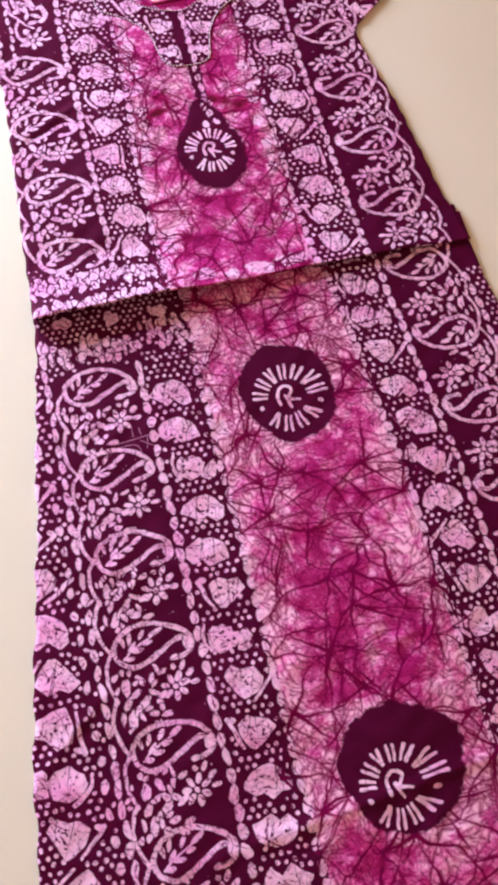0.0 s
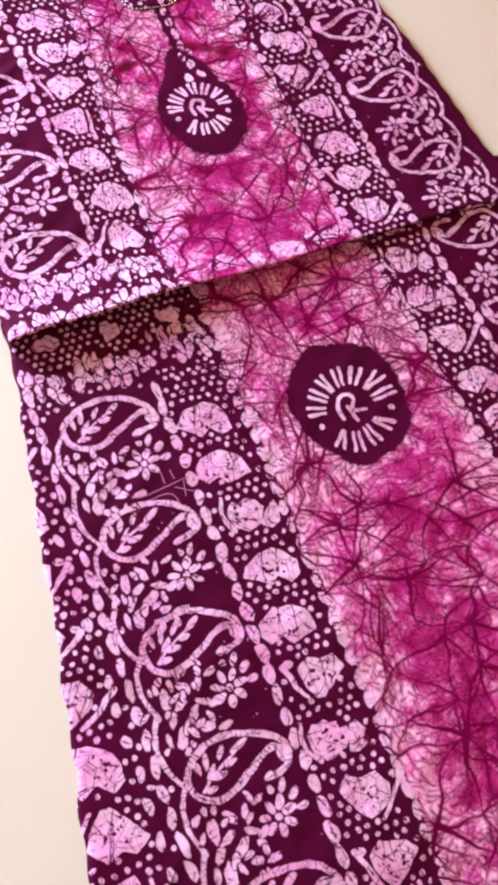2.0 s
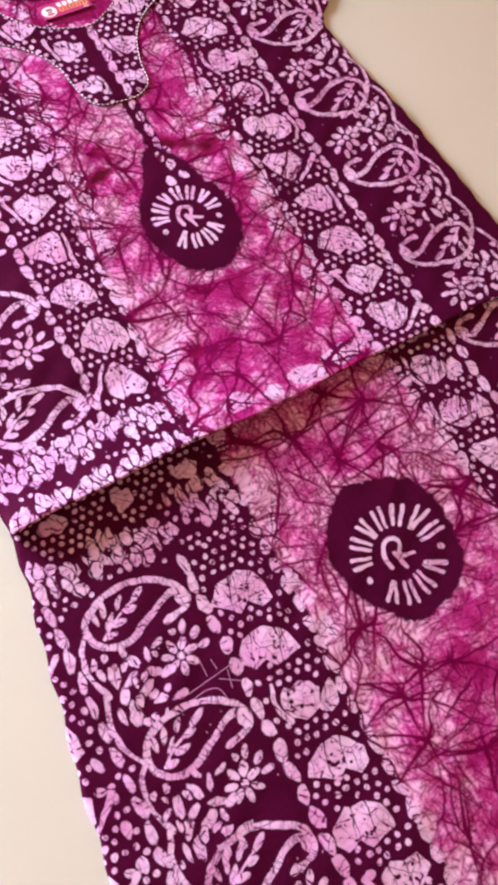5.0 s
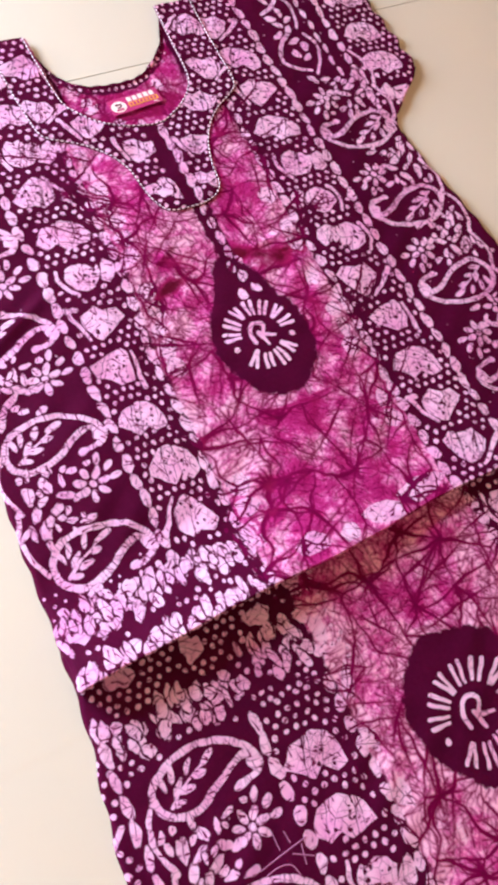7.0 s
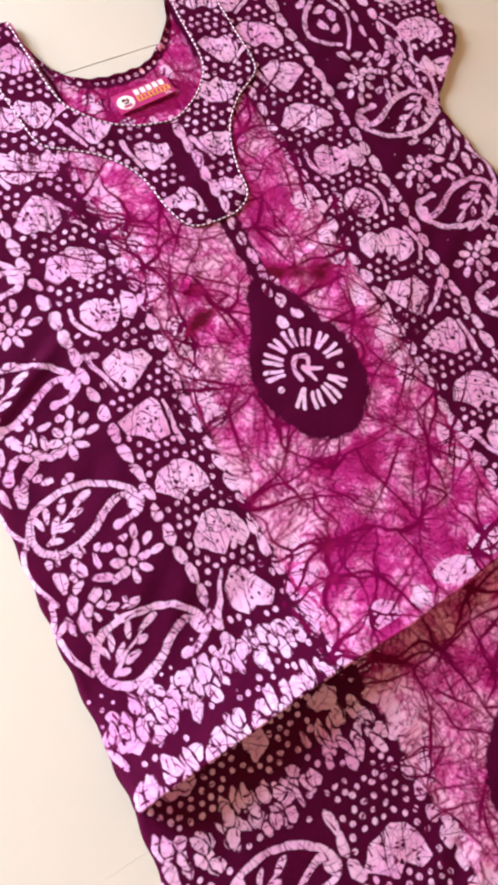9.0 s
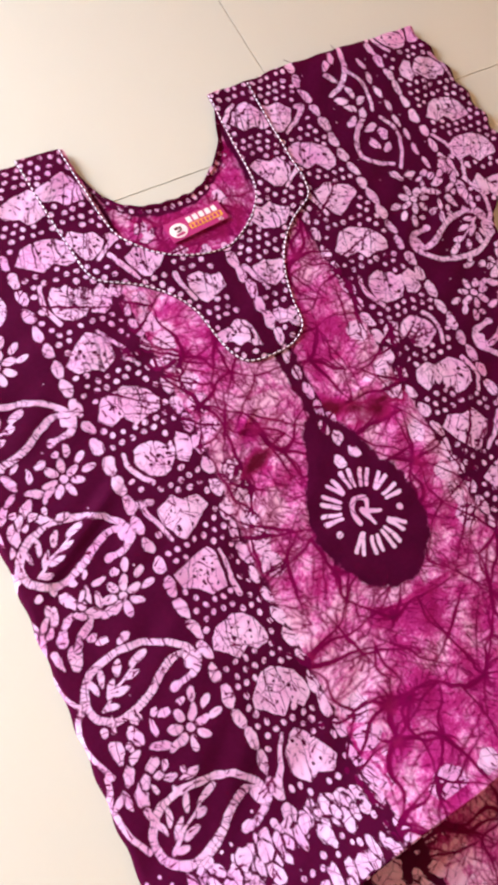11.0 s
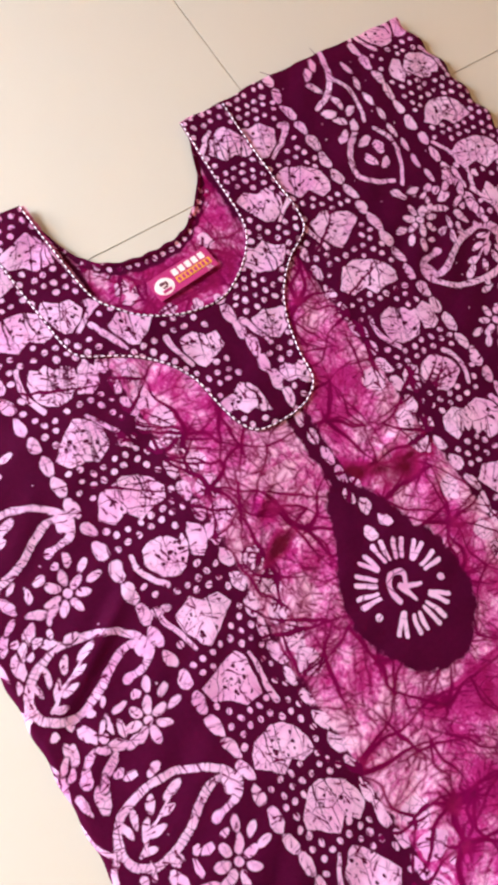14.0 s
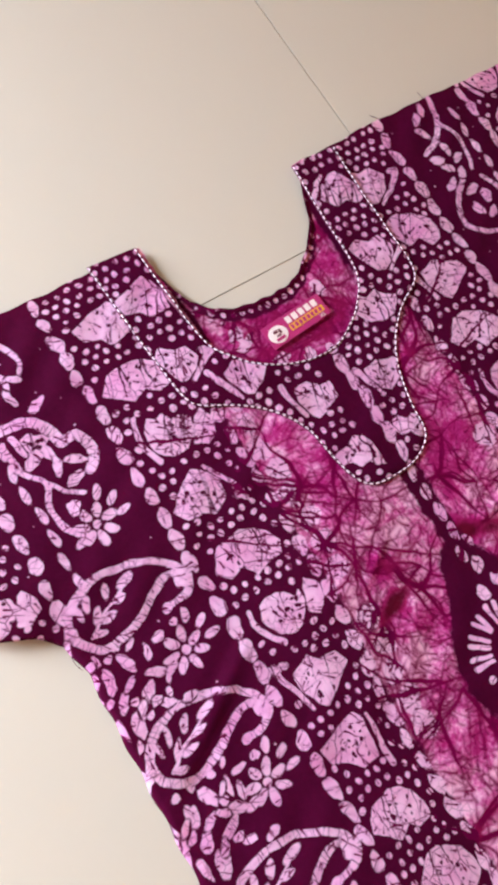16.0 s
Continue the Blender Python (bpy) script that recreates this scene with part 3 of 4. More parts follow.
def scroll(pr, side):
    for line, w in SHOULDER_LEFT if side < 0 else SHOULDER_RIGHT:
        ticked(pr, line, w, w * 0.9)
    for x, y, degrees in LEAVES_LEFT if side < 0 else LEAVES_RIGHT:
        pr.apart_oval(x, y, rng.uniform(0.0055, 0.0080), rng.uniform(0.0026, 0.0042), radians(degrees))
    if side < 0:
        shell(pr, -0.224, 0.706, 0.017, 1)
        shell(pr, -0.209, 0.652, 0.013, 1)
    for y in np.arange(0.556, 0.672, 0.0168) if side < 0 else np.arange(0.612, 0.745, 0.0168):
        pr.oval(side * (0.2285 + rng.uniform(-0.0015, 0.0015)), y, 0.0026, 0.0070, rng.uniform(-0.2, 0.2))


def emblem(pr, cx, cy, r):
    """A ring of plain bars round a hooked mark, as the wax stamp leaves it."""
    for i in range(13):
        a = math.pi * (1.08 - i * 2 / 13.4)
        if i in (0, 8):
            pr.oval(cx + r * math.cos(a), cy + r * math.sin(a), 0.0028, 0.0028)
            continue
        lo, hi = rng.uniform(0.66, 0.74) * r, rng.uniform(1.14, 1.24) * r
        tight = 1.0 if i % 3 else 0.4
        for side in (-0.105, 0.105):
            b, c = a + side * tight, a + side * 0.9
            pr.stroke([(cx + lo * math.cos(b), cy + lo * math.sin(b)), (cx + hi * math.cos(c), cy + hi * math.sin(c))], 0.0015, 0.0018)
    s = r / 0.034
    pr.stroke([(cx - 0.010 * s, cy - 0.008 * s), (cx - 0.011 * s, cy + 0.005 * s), (cx - 0.003 * s, cy + 0.014 * s), (cx + 0.007 * s, cy + 0.009 * s), (cx + 0.002 * s, cy)], 0.0021, 0.0017)
    pr.stroke([(cx - 0.002 * s, cy + 0.001 * s), (cx + 0.003 * s, cy - 0.014 * s)], 0.0024, 0.0014)
    pr.stroke([(cx + 0.004 * s, cy - 0.003 * s), (cx + 0.014 * s, cy - 0.006 * s)], 0.0020, 0.0014)


def bodice_print():
    pr = Print(-0.34, 0.34, 0.13, 0.77)
    where, x, y = pr.window(-0.34, 0.34, 0.13, 0.77)
    pr.panel[:] = (0.0865 - np.abs(x) + 0 * y) * 1000
    # drop-shaped plum reserve with its strip up to the neck
    pr.oval(0.0, 0.353, 0.0455, 0.057, cut=True, layer="panel", lumps=0.03)
    pr.stroke([(0.001, 0.36), (0.003, 0.40), (0.003, 0.43)], 0.040, 0.016, cut=True, layer="panel")
    pr.stroke([(0.0085, 0.43), (0.0078, 0.50), (0.006, 0.62)], 0.0082, 0.0088, cut=True, layer="panel")
    emblem(pr, 0.0, 0.359, 0.029)
    bead_column(pr, 0.0105, 0.448, 0.61, 0.0160, 0.0038, 0.0072, -0.1)
    for px, py, a, b in ((0.017, 0.437, 0.0030, 0.0055), (0.012, 0.420, 0.0042, 0.0066), (0.003, 0.402, 0.0044, 0.0060), (0.018, 0.404, 0.0042, 0.0058), (0.006, 0.432, 0.0034, 0.0064)):
        pr.oval(px, py, a, b, rng.uniform(-0.3, 0.3), lumps=0.1)
    for side in (-1, 1):
        xb = 0.160 if side < 0 else 0.159
        bead_column(pr, side * xb, 0.207 if side < 0 else 0.16, 0.77, 0.0168, 0.0040, 0.0076)
        bead_column(pr, side * 0.0905, 0.215 if side < 0 else 0.16, 0.70, 0.0178, 0.0042, 0.0078)
        shell_band(pr, side * 0.125 - 0.0275, side * 0.125 + 0.0275, np.arange(0.232 if side < 0 else 0.186, 0.74, 0.0475), side)
        bead_column(pr, side * 0.2475, 0.53, 0.77, 0.0165, 0.0040, 0.0076)
        shell_band(pr, side * 0.283 - 0.026, side * 0.283 + 0.026, np.arange(0.565, 0.77, 0.046), side)
    for yy in (0.285, 0.386, 0.482):
        border_repeat(pr, -0.193, yy, 1)
    border_repeat(pr, -0.193, 0.185, 1, flower=False, leaves=False)
    border_repeat(pr, -0.200, 0.581, 1, paisley=False, leaves=False)
    scroll(pr, -1)
    scroll(pr, 1)
    for xx, yy in ((0.206, 0.183), (0.200, 0.283), (0.197, 0.386), (0.195, 0.482), (0.195, 0.584)):
        border_repeat(pr, xx, yy, -1)
    for px in np.arange(-0.252, -0.075, 0.030):
        shell(pr, px + rng.uniform(-0.004, 0.004), 0.196 + rng.uniform(-0.004, 0.004), 0.0165, 1)
        pr.apart_oval(px + rng.uniform(-0.004, 0.004), 0.1635, rng.uniform(0.008, 0.012), 0.0055, rng.uniform(-0.2, 0.3))
    fragments(pr, -0.264, -0.155, 0.184, 0.206, 34)
    fragments(pr, -0.264, -0.075, 0.150, 0.168, 40)
    fragments(pr, -0.155, -0.075, 0.184, 0.210, 24)
    for a, b in ((-0.155, -0.095), (0.095, 0.155)):
        dot_field(pr, a, b, 0.15, 0.77)
    for a, b in ((-0.335, -0.253), (0.253, 0.335)):
        dot_field(pr, a, b, 0.54, 0.77)
    # Pale patches of the print, painted also for light caught on the raised tuck.
    for px, py, a, b in ((-0.052, 0.172, 0.013, 0.008), (-0.020, 0.167, 0.010, 0.007), (0.018, 0.168, 0.021, 0.009), (0.060, 0.171, 0.025, 0.010)):
        pr.oval(px, py, a, b, rng.uniform(-0.3, 0.3), lumps=0.10)
    dot_field(pr, -0.262, -0.07, 0.150, 0.210, 0.0074, 0.0019)
    dot_field(pr, -0.262, -0.165, 0.205, 0.225, 0.0090, 0.0012)
    specks(pr, -0.26, -0.165, 0.16, 0.74, 90)
    specks(pr, 0.165, 0.26, 0.16, 0.74, 90)
    for side, often in ((-1, 0.85), (1, 0.5)):
        for yy in np.arange(0.22, 0.62, 0.0195):
            if rng.random() < often:
                pr.apart_oval(side * (0.0765 + rng.uniform(-0.003, 0.002)), yy, rng.uniform(0.0060, 0.0090), rng.uniform(0.0080, 0.0105), rng.uniform(-0.4, 0.4))
    veins(pr, -0.09, 0.09, 0.15, 0.64, 0.030)
    for px, py, a, b, turn, depth in ((0.054, 0.428, 0.044, 0.014, 0.0, 1.5), (0.020, 0.444, 0.016, 0.010, -0.5, 1.8), (0.040, 0.434, 0.016, 0.008, -0.3, 1.7), (0.062, 0.431, 0.018, 0.007, 0.2, 1.7), (0.084, 0.434, 0.016, 0.007, 0.1, 2.1), (-0.056, 0.431, 0.022, 0.008, 0.3, 1.9),
                                      (-0.035, 0.455, 0.030, 0.012, 0.1, 1.0), (0.0, 0.270, 0.05, 0.020, 0.2, 0.75), (0.045, 0.205, 0.050, 0.018, 0.4, 0.8), (-0.040, 0.228, 0.045, 0.015, -0.3, 0.7), (-0.02, 0.400, 0.022, 0.030, 0, 0.9), (0.055, 0.360, 0.022, 0.045, 0.1, 0.95), (-0.055, 0.350, 0.020, 0.035, -0.2, 0.7), (0.052, 0.510, 0.020, 0.035, 0.2, 0.85), (0.030, 0.285, 0.040, 0.022, 0.3, 0.9)):
        pr.soak(px, py, a, b, turn, depth)
    hairs(pr, -0.33, 0.33, 0.14, 0.76, 0.0068)
    pr.oval(0.0, 0.362, 0.040, 0.052, cut=True, layer="crack")
    return pr


def skirt_print():
    pr = Print(-0.42, 0.44, -0.62, 0.24)
    where, x, y = pr.window(-0.42, 0.44, -0.62, 0.24)
    pr.panel[:] = (0.0865 - np.abs(x) + 0 * y) * 1000
    pr.oval(0.005, 0.0, 0.052, 0.062, cut=True, layer="panel", lumps=0.05)
    pr.oval(0.008, -0.428, 0.054, 0.064, cut=True, layer="panel", lumps=0.05)
    emblem(pr, 0.007, -0.008, 0.034)
    emblem(pr, 0.006, -0.444, 0.033)
    for side in (-1, 1):
        bead_column(pr, side * 0.1565, -0.62, 0.075 if side < 0 else 0.24, 0.0178, 0.0042, 0.0078)
        bead_column(pr, side * 0.0895, -0.62, 0.075 if side < 0 else 0.24, 0.0176, 0.0042, 0.0078)
        for yy in np.arange(-0.03, 0.20, 0.045) if side < 0 else ():
            pr.oval(side * (0.080 + rng.uniform(-0.004, 0.003)), yy, rng.uniform(0.004, 0.008), rng.uniform(0.009, 0.014), rng.uniform(-0.3, 0.3), lumps=0.2)
        shell_band(pr, side * 0.123 - 0.0275, side * 0.123 + 0.0275, np.arange(-0.60, 0.06 if side < 0 else 0.2, 0.0483), side)
        bead_column(pr, side * 0.2655, -0.62, 0.12, 0.0190, 0.0036, 0.0086)
        bead_column(pr, side * 0.2785, -0.62, -0.02, 0.024, 0.0036, 0.0058)
        shell_band(pr, side * 0.314 - 0.031, side * 0.314 + 0.031, np.arange(-0.61, 0.06, 0.05), side)
    for yy in (0.002, -0.101, -0.198, -0.299, -0.400, -0.500, -0.60):
        border_repeat(pr, -0.191, yy, 1)
    for yy in (0.185, 0.083, -0.018, -0.120, -0.22, -0.32, -0.42, -0.52):
        border_repeat(pr, 0.192, yy, -1)
    fragments(pr, -0.262, -0.165, 0.084, 0.114, 46)
    fragments(pr, -0.165, -0.085, 0.090, 0.122, 28)
    for xx in np.arange(-0.235, -0.09, 0.058):
        pr.oval(xx, 0.138 + rng.uniform(-0.004, 0.004), 0.008, 0.011, rng.uniform(0, 3), lumps=0.2)
    dot_field(pr, -0.262, -0.06, 0.076, 0.2, 0.0078, 0.0021)
    for a, b in ((-0.152, -0.095), (0.095, 0.152)):
        dot_field(pr, a, b, -0.61, 0.2)
    for a, b in ((-0.40, -0.255), (0.262, 0.40)):
        dot_field(pr, a, b, -0.61, 0.12)
    specks(pr, -0.26, -0.16, -0.6, 0.1, 90)
    specks(pr, 0.16, 0.26, -0.6, 0.15, 60)
    veins(pr, -0.09, 0.09, -0.60, 0.22, 0.036, 0.0015)
    pr.dye *= 0.25
    for px, py, a, b, turn, depth in ((0.02, -0.115, 0.10, 0.030, 1.2, 0.7), (-0.02, -0.230, 0.09, 0.035, 1.8, 0.75),
                                      (0.04, -0.330, 0.08, 0.030, 1.4, 0.7), (-0.04, -0.500, 0.07, 0.035, 1.4, 0.8)):
        pr.soak(px, py, a, b, turn, depth)
    hairs(pr, -0.40, 0.40, -0.60, 0.20, 0.0070)
    pr.oval(0.005, -0.003, 0.046, 0.052, cut=True, layer="crack")
    pr.oval(0.008, -0.436, 0.046, 0.052, cut=True, layer="crack")
    return pr


def yoke_print():
    pr = Print(-0.13, 0.13, 0.48, 0.77)
    pr.panel[:] = -8.0
    bead_column(pr, 0.0125, 0.50, 0.62, 0.0160, 0.0040, 0.0076, -0.1)
    pr.panel[:] = -8.0
    for cx, cy, s in ((-0.088, 0.705, 0.024), (-0.092, 0.652, 0.021), (-0.058, 0.622, 0.022), (-0.022, 0.583, 0.022), (-0.018, 0.532, 0.017),
                      (0.035, 0.572, 0.019), (0.034, 0.528, 0.016), (0.062, 0.617, 0.021), (0.089, 0.655, 0.023), (0.092, 0.715, 0.024)):
        shell(pr, cx, cy, 1.15 * s, 1 if cx > 0 else -1)
    pr.stroke([(0.002, 0.49), (0.000, 0.62)], 0.0055, cut=True)
    dot_field(pr, -0.115, -0.009, 0.49, 0.76)
    dot_field(pr, 0.020, 0.115, 0.49, 0.76)
    hairs(pr, -0.12, 0.12, 0.49, 0.76, 0.0065)
    return pr


def neck_top(x):
    """Upper edge of the back at the neck."""
    return table(x, NECK_BACK)


def back_print():
    pr = Print(-0.10, 0.10, 0.56, 0.77)
    where, x, y = pr.window(-0.10, 0.10, 0.56, 0.77)
    pr.panel[:] = np.minimum(neck_top(x) - 0.011 - y, 0.064 - np.abs(x)) * 1000
    for i in range(44):
        px = -0.076 + i * 0.0035
        for row in (0.0055, 0.0135):
            if (i + (row > 0.01)) % 2 and (row < 0.01 or abs(px) > 0.045):
                pr.oval(px, float(neck_top(px)) - row, 0.0020, 0.0022)
    for _ in range(12):
        pr.oval(rng.uniform(-0.06, 0.06), rng.uniform(0.60, 0.70), rng.uniform(0.004, 0.009), rng.uniform(0.004, 0.009), rng.uniform(0, 3), lumps=0.25)
    pr.wax[:] = np.minimum(pr.wax, np.where(pr.panel > -1.5, pr.panel, pr.wax))
    veins(pr, -0.09, 0.09, 0.58, 0.75, 0.022)
    hairs(pr, -0.08, 0.08, 0.58, 0.75, 0.0075)
    pr.soak(0.0, 0.64, 0.14, 0.10, 0.0, 1.0)
    return pr


# ---- cloth shape ----
FOLD = 0.157


def table(y, pairs):
    a = np.array(sorted(pairs))
    return np.interp(y, a[:, 0], a[:, 1])


BODICE_LEFT = ((0.10, -0.267), (0.155, -0.266), (0.25, -0.264), (0.35, -0.259), (0.42, -0.256), (0.505, -0.252), (0.527, -0.256), (0.54, -0.268), (0.551, -0.288), (0.575, -0.316), (0.60, -0.319), (0.76, -0.305))
BODICE_RIGHT = ((0.10, 0.307), (0.165, 0.303), (0.25, 0.289), (0.30, 0.285), (0.367, 0.279), (0.422, 0.271), (0.474, 0.262), (0.522, 0.256), (0.541, 0.262), (0.559, 0.284), (0.591, 0.319), (0.639, 0.319), (0.70, 0.315), (0.76, 0.304))
SKIRT_LEFT = ((0.24, -0.262), (0.155, -0.266), (0.098, -0.273), (0.06, -0.278), (0.016, -0.286), (-0.014, -0.291), (-0.11, -0.304), (-0.226, -0.325), (-0.333, -0.343), (-0.437, -0.354), (-0.62, -0.372))
SKIRT_RIGHT = ((0.24, 0.300), (0.165, 0.303), (0.10, 0.304), (0.065, 0.309), (-0.05, 0.330), (-0.25, 0.358), (-0.45, 0.378), (-0.62, 0.392))
NECK_BACK = ((-0.0765, 0.746), (-0.074, 0.741), (-0.070, 0.720), (-0.066, 0.705), (-0.060, 0.690), (-0.052, 0.680), (-0.040, 0.672), (-0.026, 0.668), (-0.010, 0.666), (0.008, 0.666), (0.021, 0.669), (0.034, 0.678), (0.049, 0.692), (0.059, 0.706), (0.067, 0.726), (0.0765, 0.748))
NECK = ((0.600, 0.0), (0.608, 0.006), (0.612, 0.026), (0.620, 0.041), (0.630, 0.051), (0.643, 0.060), (0.660, 0.067), (0.70, 0.069), (0.77, 0.0715))


HEM = ((-0.267, 0.1425), (-0.231, 0.1465), (-0.187, 0.1475), (-0.140, 0.149), (-0.090, 0.151), (-0.040, 0.1515), (0.014, 0.153), (0.070, 0.1575), (0.105, 0.1585), (0.20, 0.159), (0.30, 0.160))


def ripple(x, y):
    """Soft unevenness of pressed cotton lying on a hard floor."""
    r = 0.0007 * np.sin(x * 31 + 3 * np.sin(y * 9)) + 0.0006 * np.sin(y * 43 - 2.2 * np.sin(x * 14 + 1)) + 0.0004 * np.sin((x + y) * 77 + 2 * np.sin(x * 25))
    return r + 0.0003 * np.sin(x * 160 + 4 * np.sin(y * 40)) + 0.0003 * np.sin(y * 190 + 3 * np.sin(x * 50))


def crease(x, y, ax, ay, bx, by, width, height):
    """A low ridge along a line, fading at both ends."""
    dx, dy = bx - ax, by - ay
    n = math.hypot(dx, dy)
    t = ((x - ax) * dx + (y - ay) * dy) / (n * n)
    d = ((x - ax) * dy - (y - ay) * dx) / n
    return height * np.exp(-(d / width) ** 2) * np.clip(1 - (2 * t - 1) ** 2, 0, 1) ** 1.5 * ((t > 0) & (t < 1))


def lift(x):
    """How high the tuck stands along its length."""
    return table(x, ((-0.30, 0.024), (-0.24, 0.027), (-0.12, 0.025), (-0.03, 0.020), (0.05, 0.015), (0.12, 0.013), (0.22, 0.011), (0.31, 0.007)))


def bodice_height(x, y):
    z = 0.0052 + ripple(x, y)
    z = z + crease(x, y, -0.245, 0.415, -0.135, 0.480, 0.0060, 0.0017) + crease(x, y, -0.252, 0.402, -0.160, 0.452, 0.006, -0.0012)
    z = z + crease(x, y, -0.075, 0.448, -0.030, 0.475, 0.0040, 0.0016) + crease(x, y, 0.01, 0.440, 0.085, 0.452, 0.0045, 0.0018)
    z = z + 0.007 * np.exp(-(((x + 0.295) / 0.045) ** 2) - ((y - 0.560) / 0.045) ** 2)
    near = np.clip((y - FOLD) / 0.075, 0, 1)
    rise = (1 - near) ** 1.6
    return z + rise * np.maximum(lift(x) - 0.0052, 0)


def skirt_height(x, y):
    z = 0.0042 + ripple(x + 0.4, y - 0.7)
    z = z + crease(x, y, -0.34, -0.35, -0.24, -0.27, 0.007, 0.0016) + crease(x, y, -0.02, -0.315, 0.10, -0.300, 0.006, 0.0012)
    return z + crease(x, y, -0.30, -0.47, 0.30, -0.43, 0.008, 0.0025)


def edge_drop(s, length, reach=0.005):
    """1 inside, falling to 0 at the two sides of a row."""
    d = np.minimum(s, 1 - s) * length
    t = np.clip(d / reach, 0, 1)
    return np.sqrt(1 - (1 - t) ** 2)


def build_nightgown():
    gown = new("nightgown")
    tagged(gown, "plum and magenta batik cotton nightgown laid flat, tucked at the waist", "nightgown")

    # skirt
    pr = skirt_print()
    y = np.arange(0.215, -0.61, -0.00094)[:, None]
    s = np.linspace(0, 1, 740)[None, :]
    left, right = table(y, SKIRT_LEFT), table(y, SKIRT_RIGHT)
    left = left + 0.0012 * np.sin(y * 140) + 0.0010 * np.sin(y * 61 + 1)
    x = left + (right - left) * s
    yy = y + 0 * x
    z = 0.0006 + (skirt_height(x, yy) - 0.0006) * edge_drop(s, right - left)
    fan = 0.017 * np.clip((0.155 - yy) / 0.28, 0, 1) * np.clip((x - 0.02) / 0.08, 0, 1) + 0.011 * np.clip((x - 0.02) / 0.08, 0, 1)
    wax, panel, crack, dye = pr.read(x - fan, yy)
    sheet("skirt", x, yy, z, wax, panel, crack, dye, gown, "batik skirt with paisley borders")

    # bodice with sleeves, its lower edge rolled under at the tuck
    pr = bodice_print()
    down = np.arange(0.7535, FOLD, -0.00092)
    turn = np.linspace(0, math.pi, 14)[1:]
    under = np.arange(0.004, 0.045, 0.004)
    s = np.linspace(0, 1, 690)[None, :]
    rows_x, rows_y, rows_z, flat_y = [], [], [], []
    for y in down:
        hem = 0.0008 + 0.0014 * min(max((y - 0.57) / 0.03, 0), 1)
        l, r = table(y, BODICE_LEFT) + hem * math.sin(y * 190), table(y, BODICE_RIGHT) + hem * math.sin(y * 210)
        x = l + (r - l) * s
        yy = y + np.clip(0.045 * x - 0.0065, -0.0115, 0.0) * np.clip((y - 0.66) / 0.09, 0, 1) + (0.0004 * np.sin(x * 95) + 0.0004 * np.sin(x * 231 + 1)) * np.clip((y - 0.72) / 0.03, 0, 1)
        rows_x.append(x), rows_y.append(yy), flat_y.append(y + 0 * x)
        rows_z.append(0.0006 + (bodice_height(x, yy) - 0.0006) * (np.where((y > 0.535) & (y < 0.62), 0.8, 0.35) + np.where((y > 0.535) & (y < 0.62), 0.2, 0.65) * edge_drop(s, r - l)))
    l, r = table(FOLD, BODICE_LEFT), table(FOLD, BODICE_RIGHT)
    x = l + (r - l) * s
    wave = table(x, HEM) - FOLD + 0.0008 * np.sin(x * 37)
    for k in range(len(rows_y)):
        rows_y[k] = rows_y[k] + wave * np.clip(1 - (down[k] - FOLD) / 0.08, 0, 1)
    top = rows_z[-1]
    bottom = skirt_height(x, FOLD + 0 * x) + 0.0008
    radius = np.clip((top - bottom) / 2, 0.0005, 0.0017)
    for a in turn:
        rows_x.append(x)
        rows_y.append(FOLD + wave - radius * math.sin(a))
        rows_z.append(top - radius * (1 - math.cos(a)))
        flat_y.append(FOLD - radius * a)
    for d in under:
        rows_x.append(x), rows_y.append(FOLD + wave + d), flat_y.append(FOLD - 0.005 - 0.3 * d + 0 * x)
        rows_z.append(bottom + np.maximum(top - 2 * radius - bottom, 0) * max(0.0, 1 - d / 0.04) ** 1.3)
    x, yy, z, fy = (np.vstack(r) for r in (rows_x, rows_y, rows_z, flat_y))
    lean = 0.0115 * np.clip((0.47 - fy) / 0.10, 0, 1) * np.interp(x, (-0.158, -0.098, -0.045), (0, 1, 0))
    wax, panel, crack, dye = pr.read(x + lean, fy)
    keep = np.abs(x) > table(yy, NECK)
    keep |= yy < 0.606
    sleeve = (np.abs(x) > 0.2535) & (yy > 0.515)
    sheet("bodice", x, yy, z, wax, panel, crack, dye, gown, "batik front with a magenta centre panel", keep, ~sleeve)
    sheet("sleeve", x, yy, z, wax, panel, crack, dye, gown, "short cut-on batik sleeve", keep, sleeve & (x < 0))
    sheet("sleeve", x, yy, z, wax, panel, crack, dye, gown, "short cut-on batik sleeve", keep, sleeve & (x > 0))

    # inside of the back, seen through the neck
    pr = back_print()
    x = np.linspace(-0.0765, 0.0765, 160)[None, :]
    t = np.linspace(0, 1, 130)[:, None]
    top = neck_top(x) + 0.0007 * np.sin(x * 420)
    yy = 0.585 + (top - 0.585) * t
    xx = x + 0 * t
    z = 0.0022 + 0.4 * ripple(xx, yy) + 0.0012 * (t > 0.965)
    wax, panel, crack, dye = pr.read(xx, yy)
    sheet("back_neck", xx, yy, z, wax, panel, crack, dye, gown, "inside of the batik back at the neckline")

    # yoke with striped piping
    outer = smooth([(-0.112, 0.746), (-0.110, 0.70), (-0.107, 0.66), (-0.1045, 0.630), (-0.098, 0.618), (-0.075, 0.605), (-0.055, 0.589), (-0.040, 0.566), (-0.036, 0.543), (-0.031, 0.520), (-0.021, 0.507),
                    (0.002, 0.504), (0.022, 0.507), (0.036, 0.518), (0.040, 0.541), (0.048, 0.567), (0.061, 0.590), (0.080, 0.608), (0.101, 0.620), (0.108, 0.632), (0.109, 0.66), (0.111, 0.71), (0.113, 0.750)], 24)
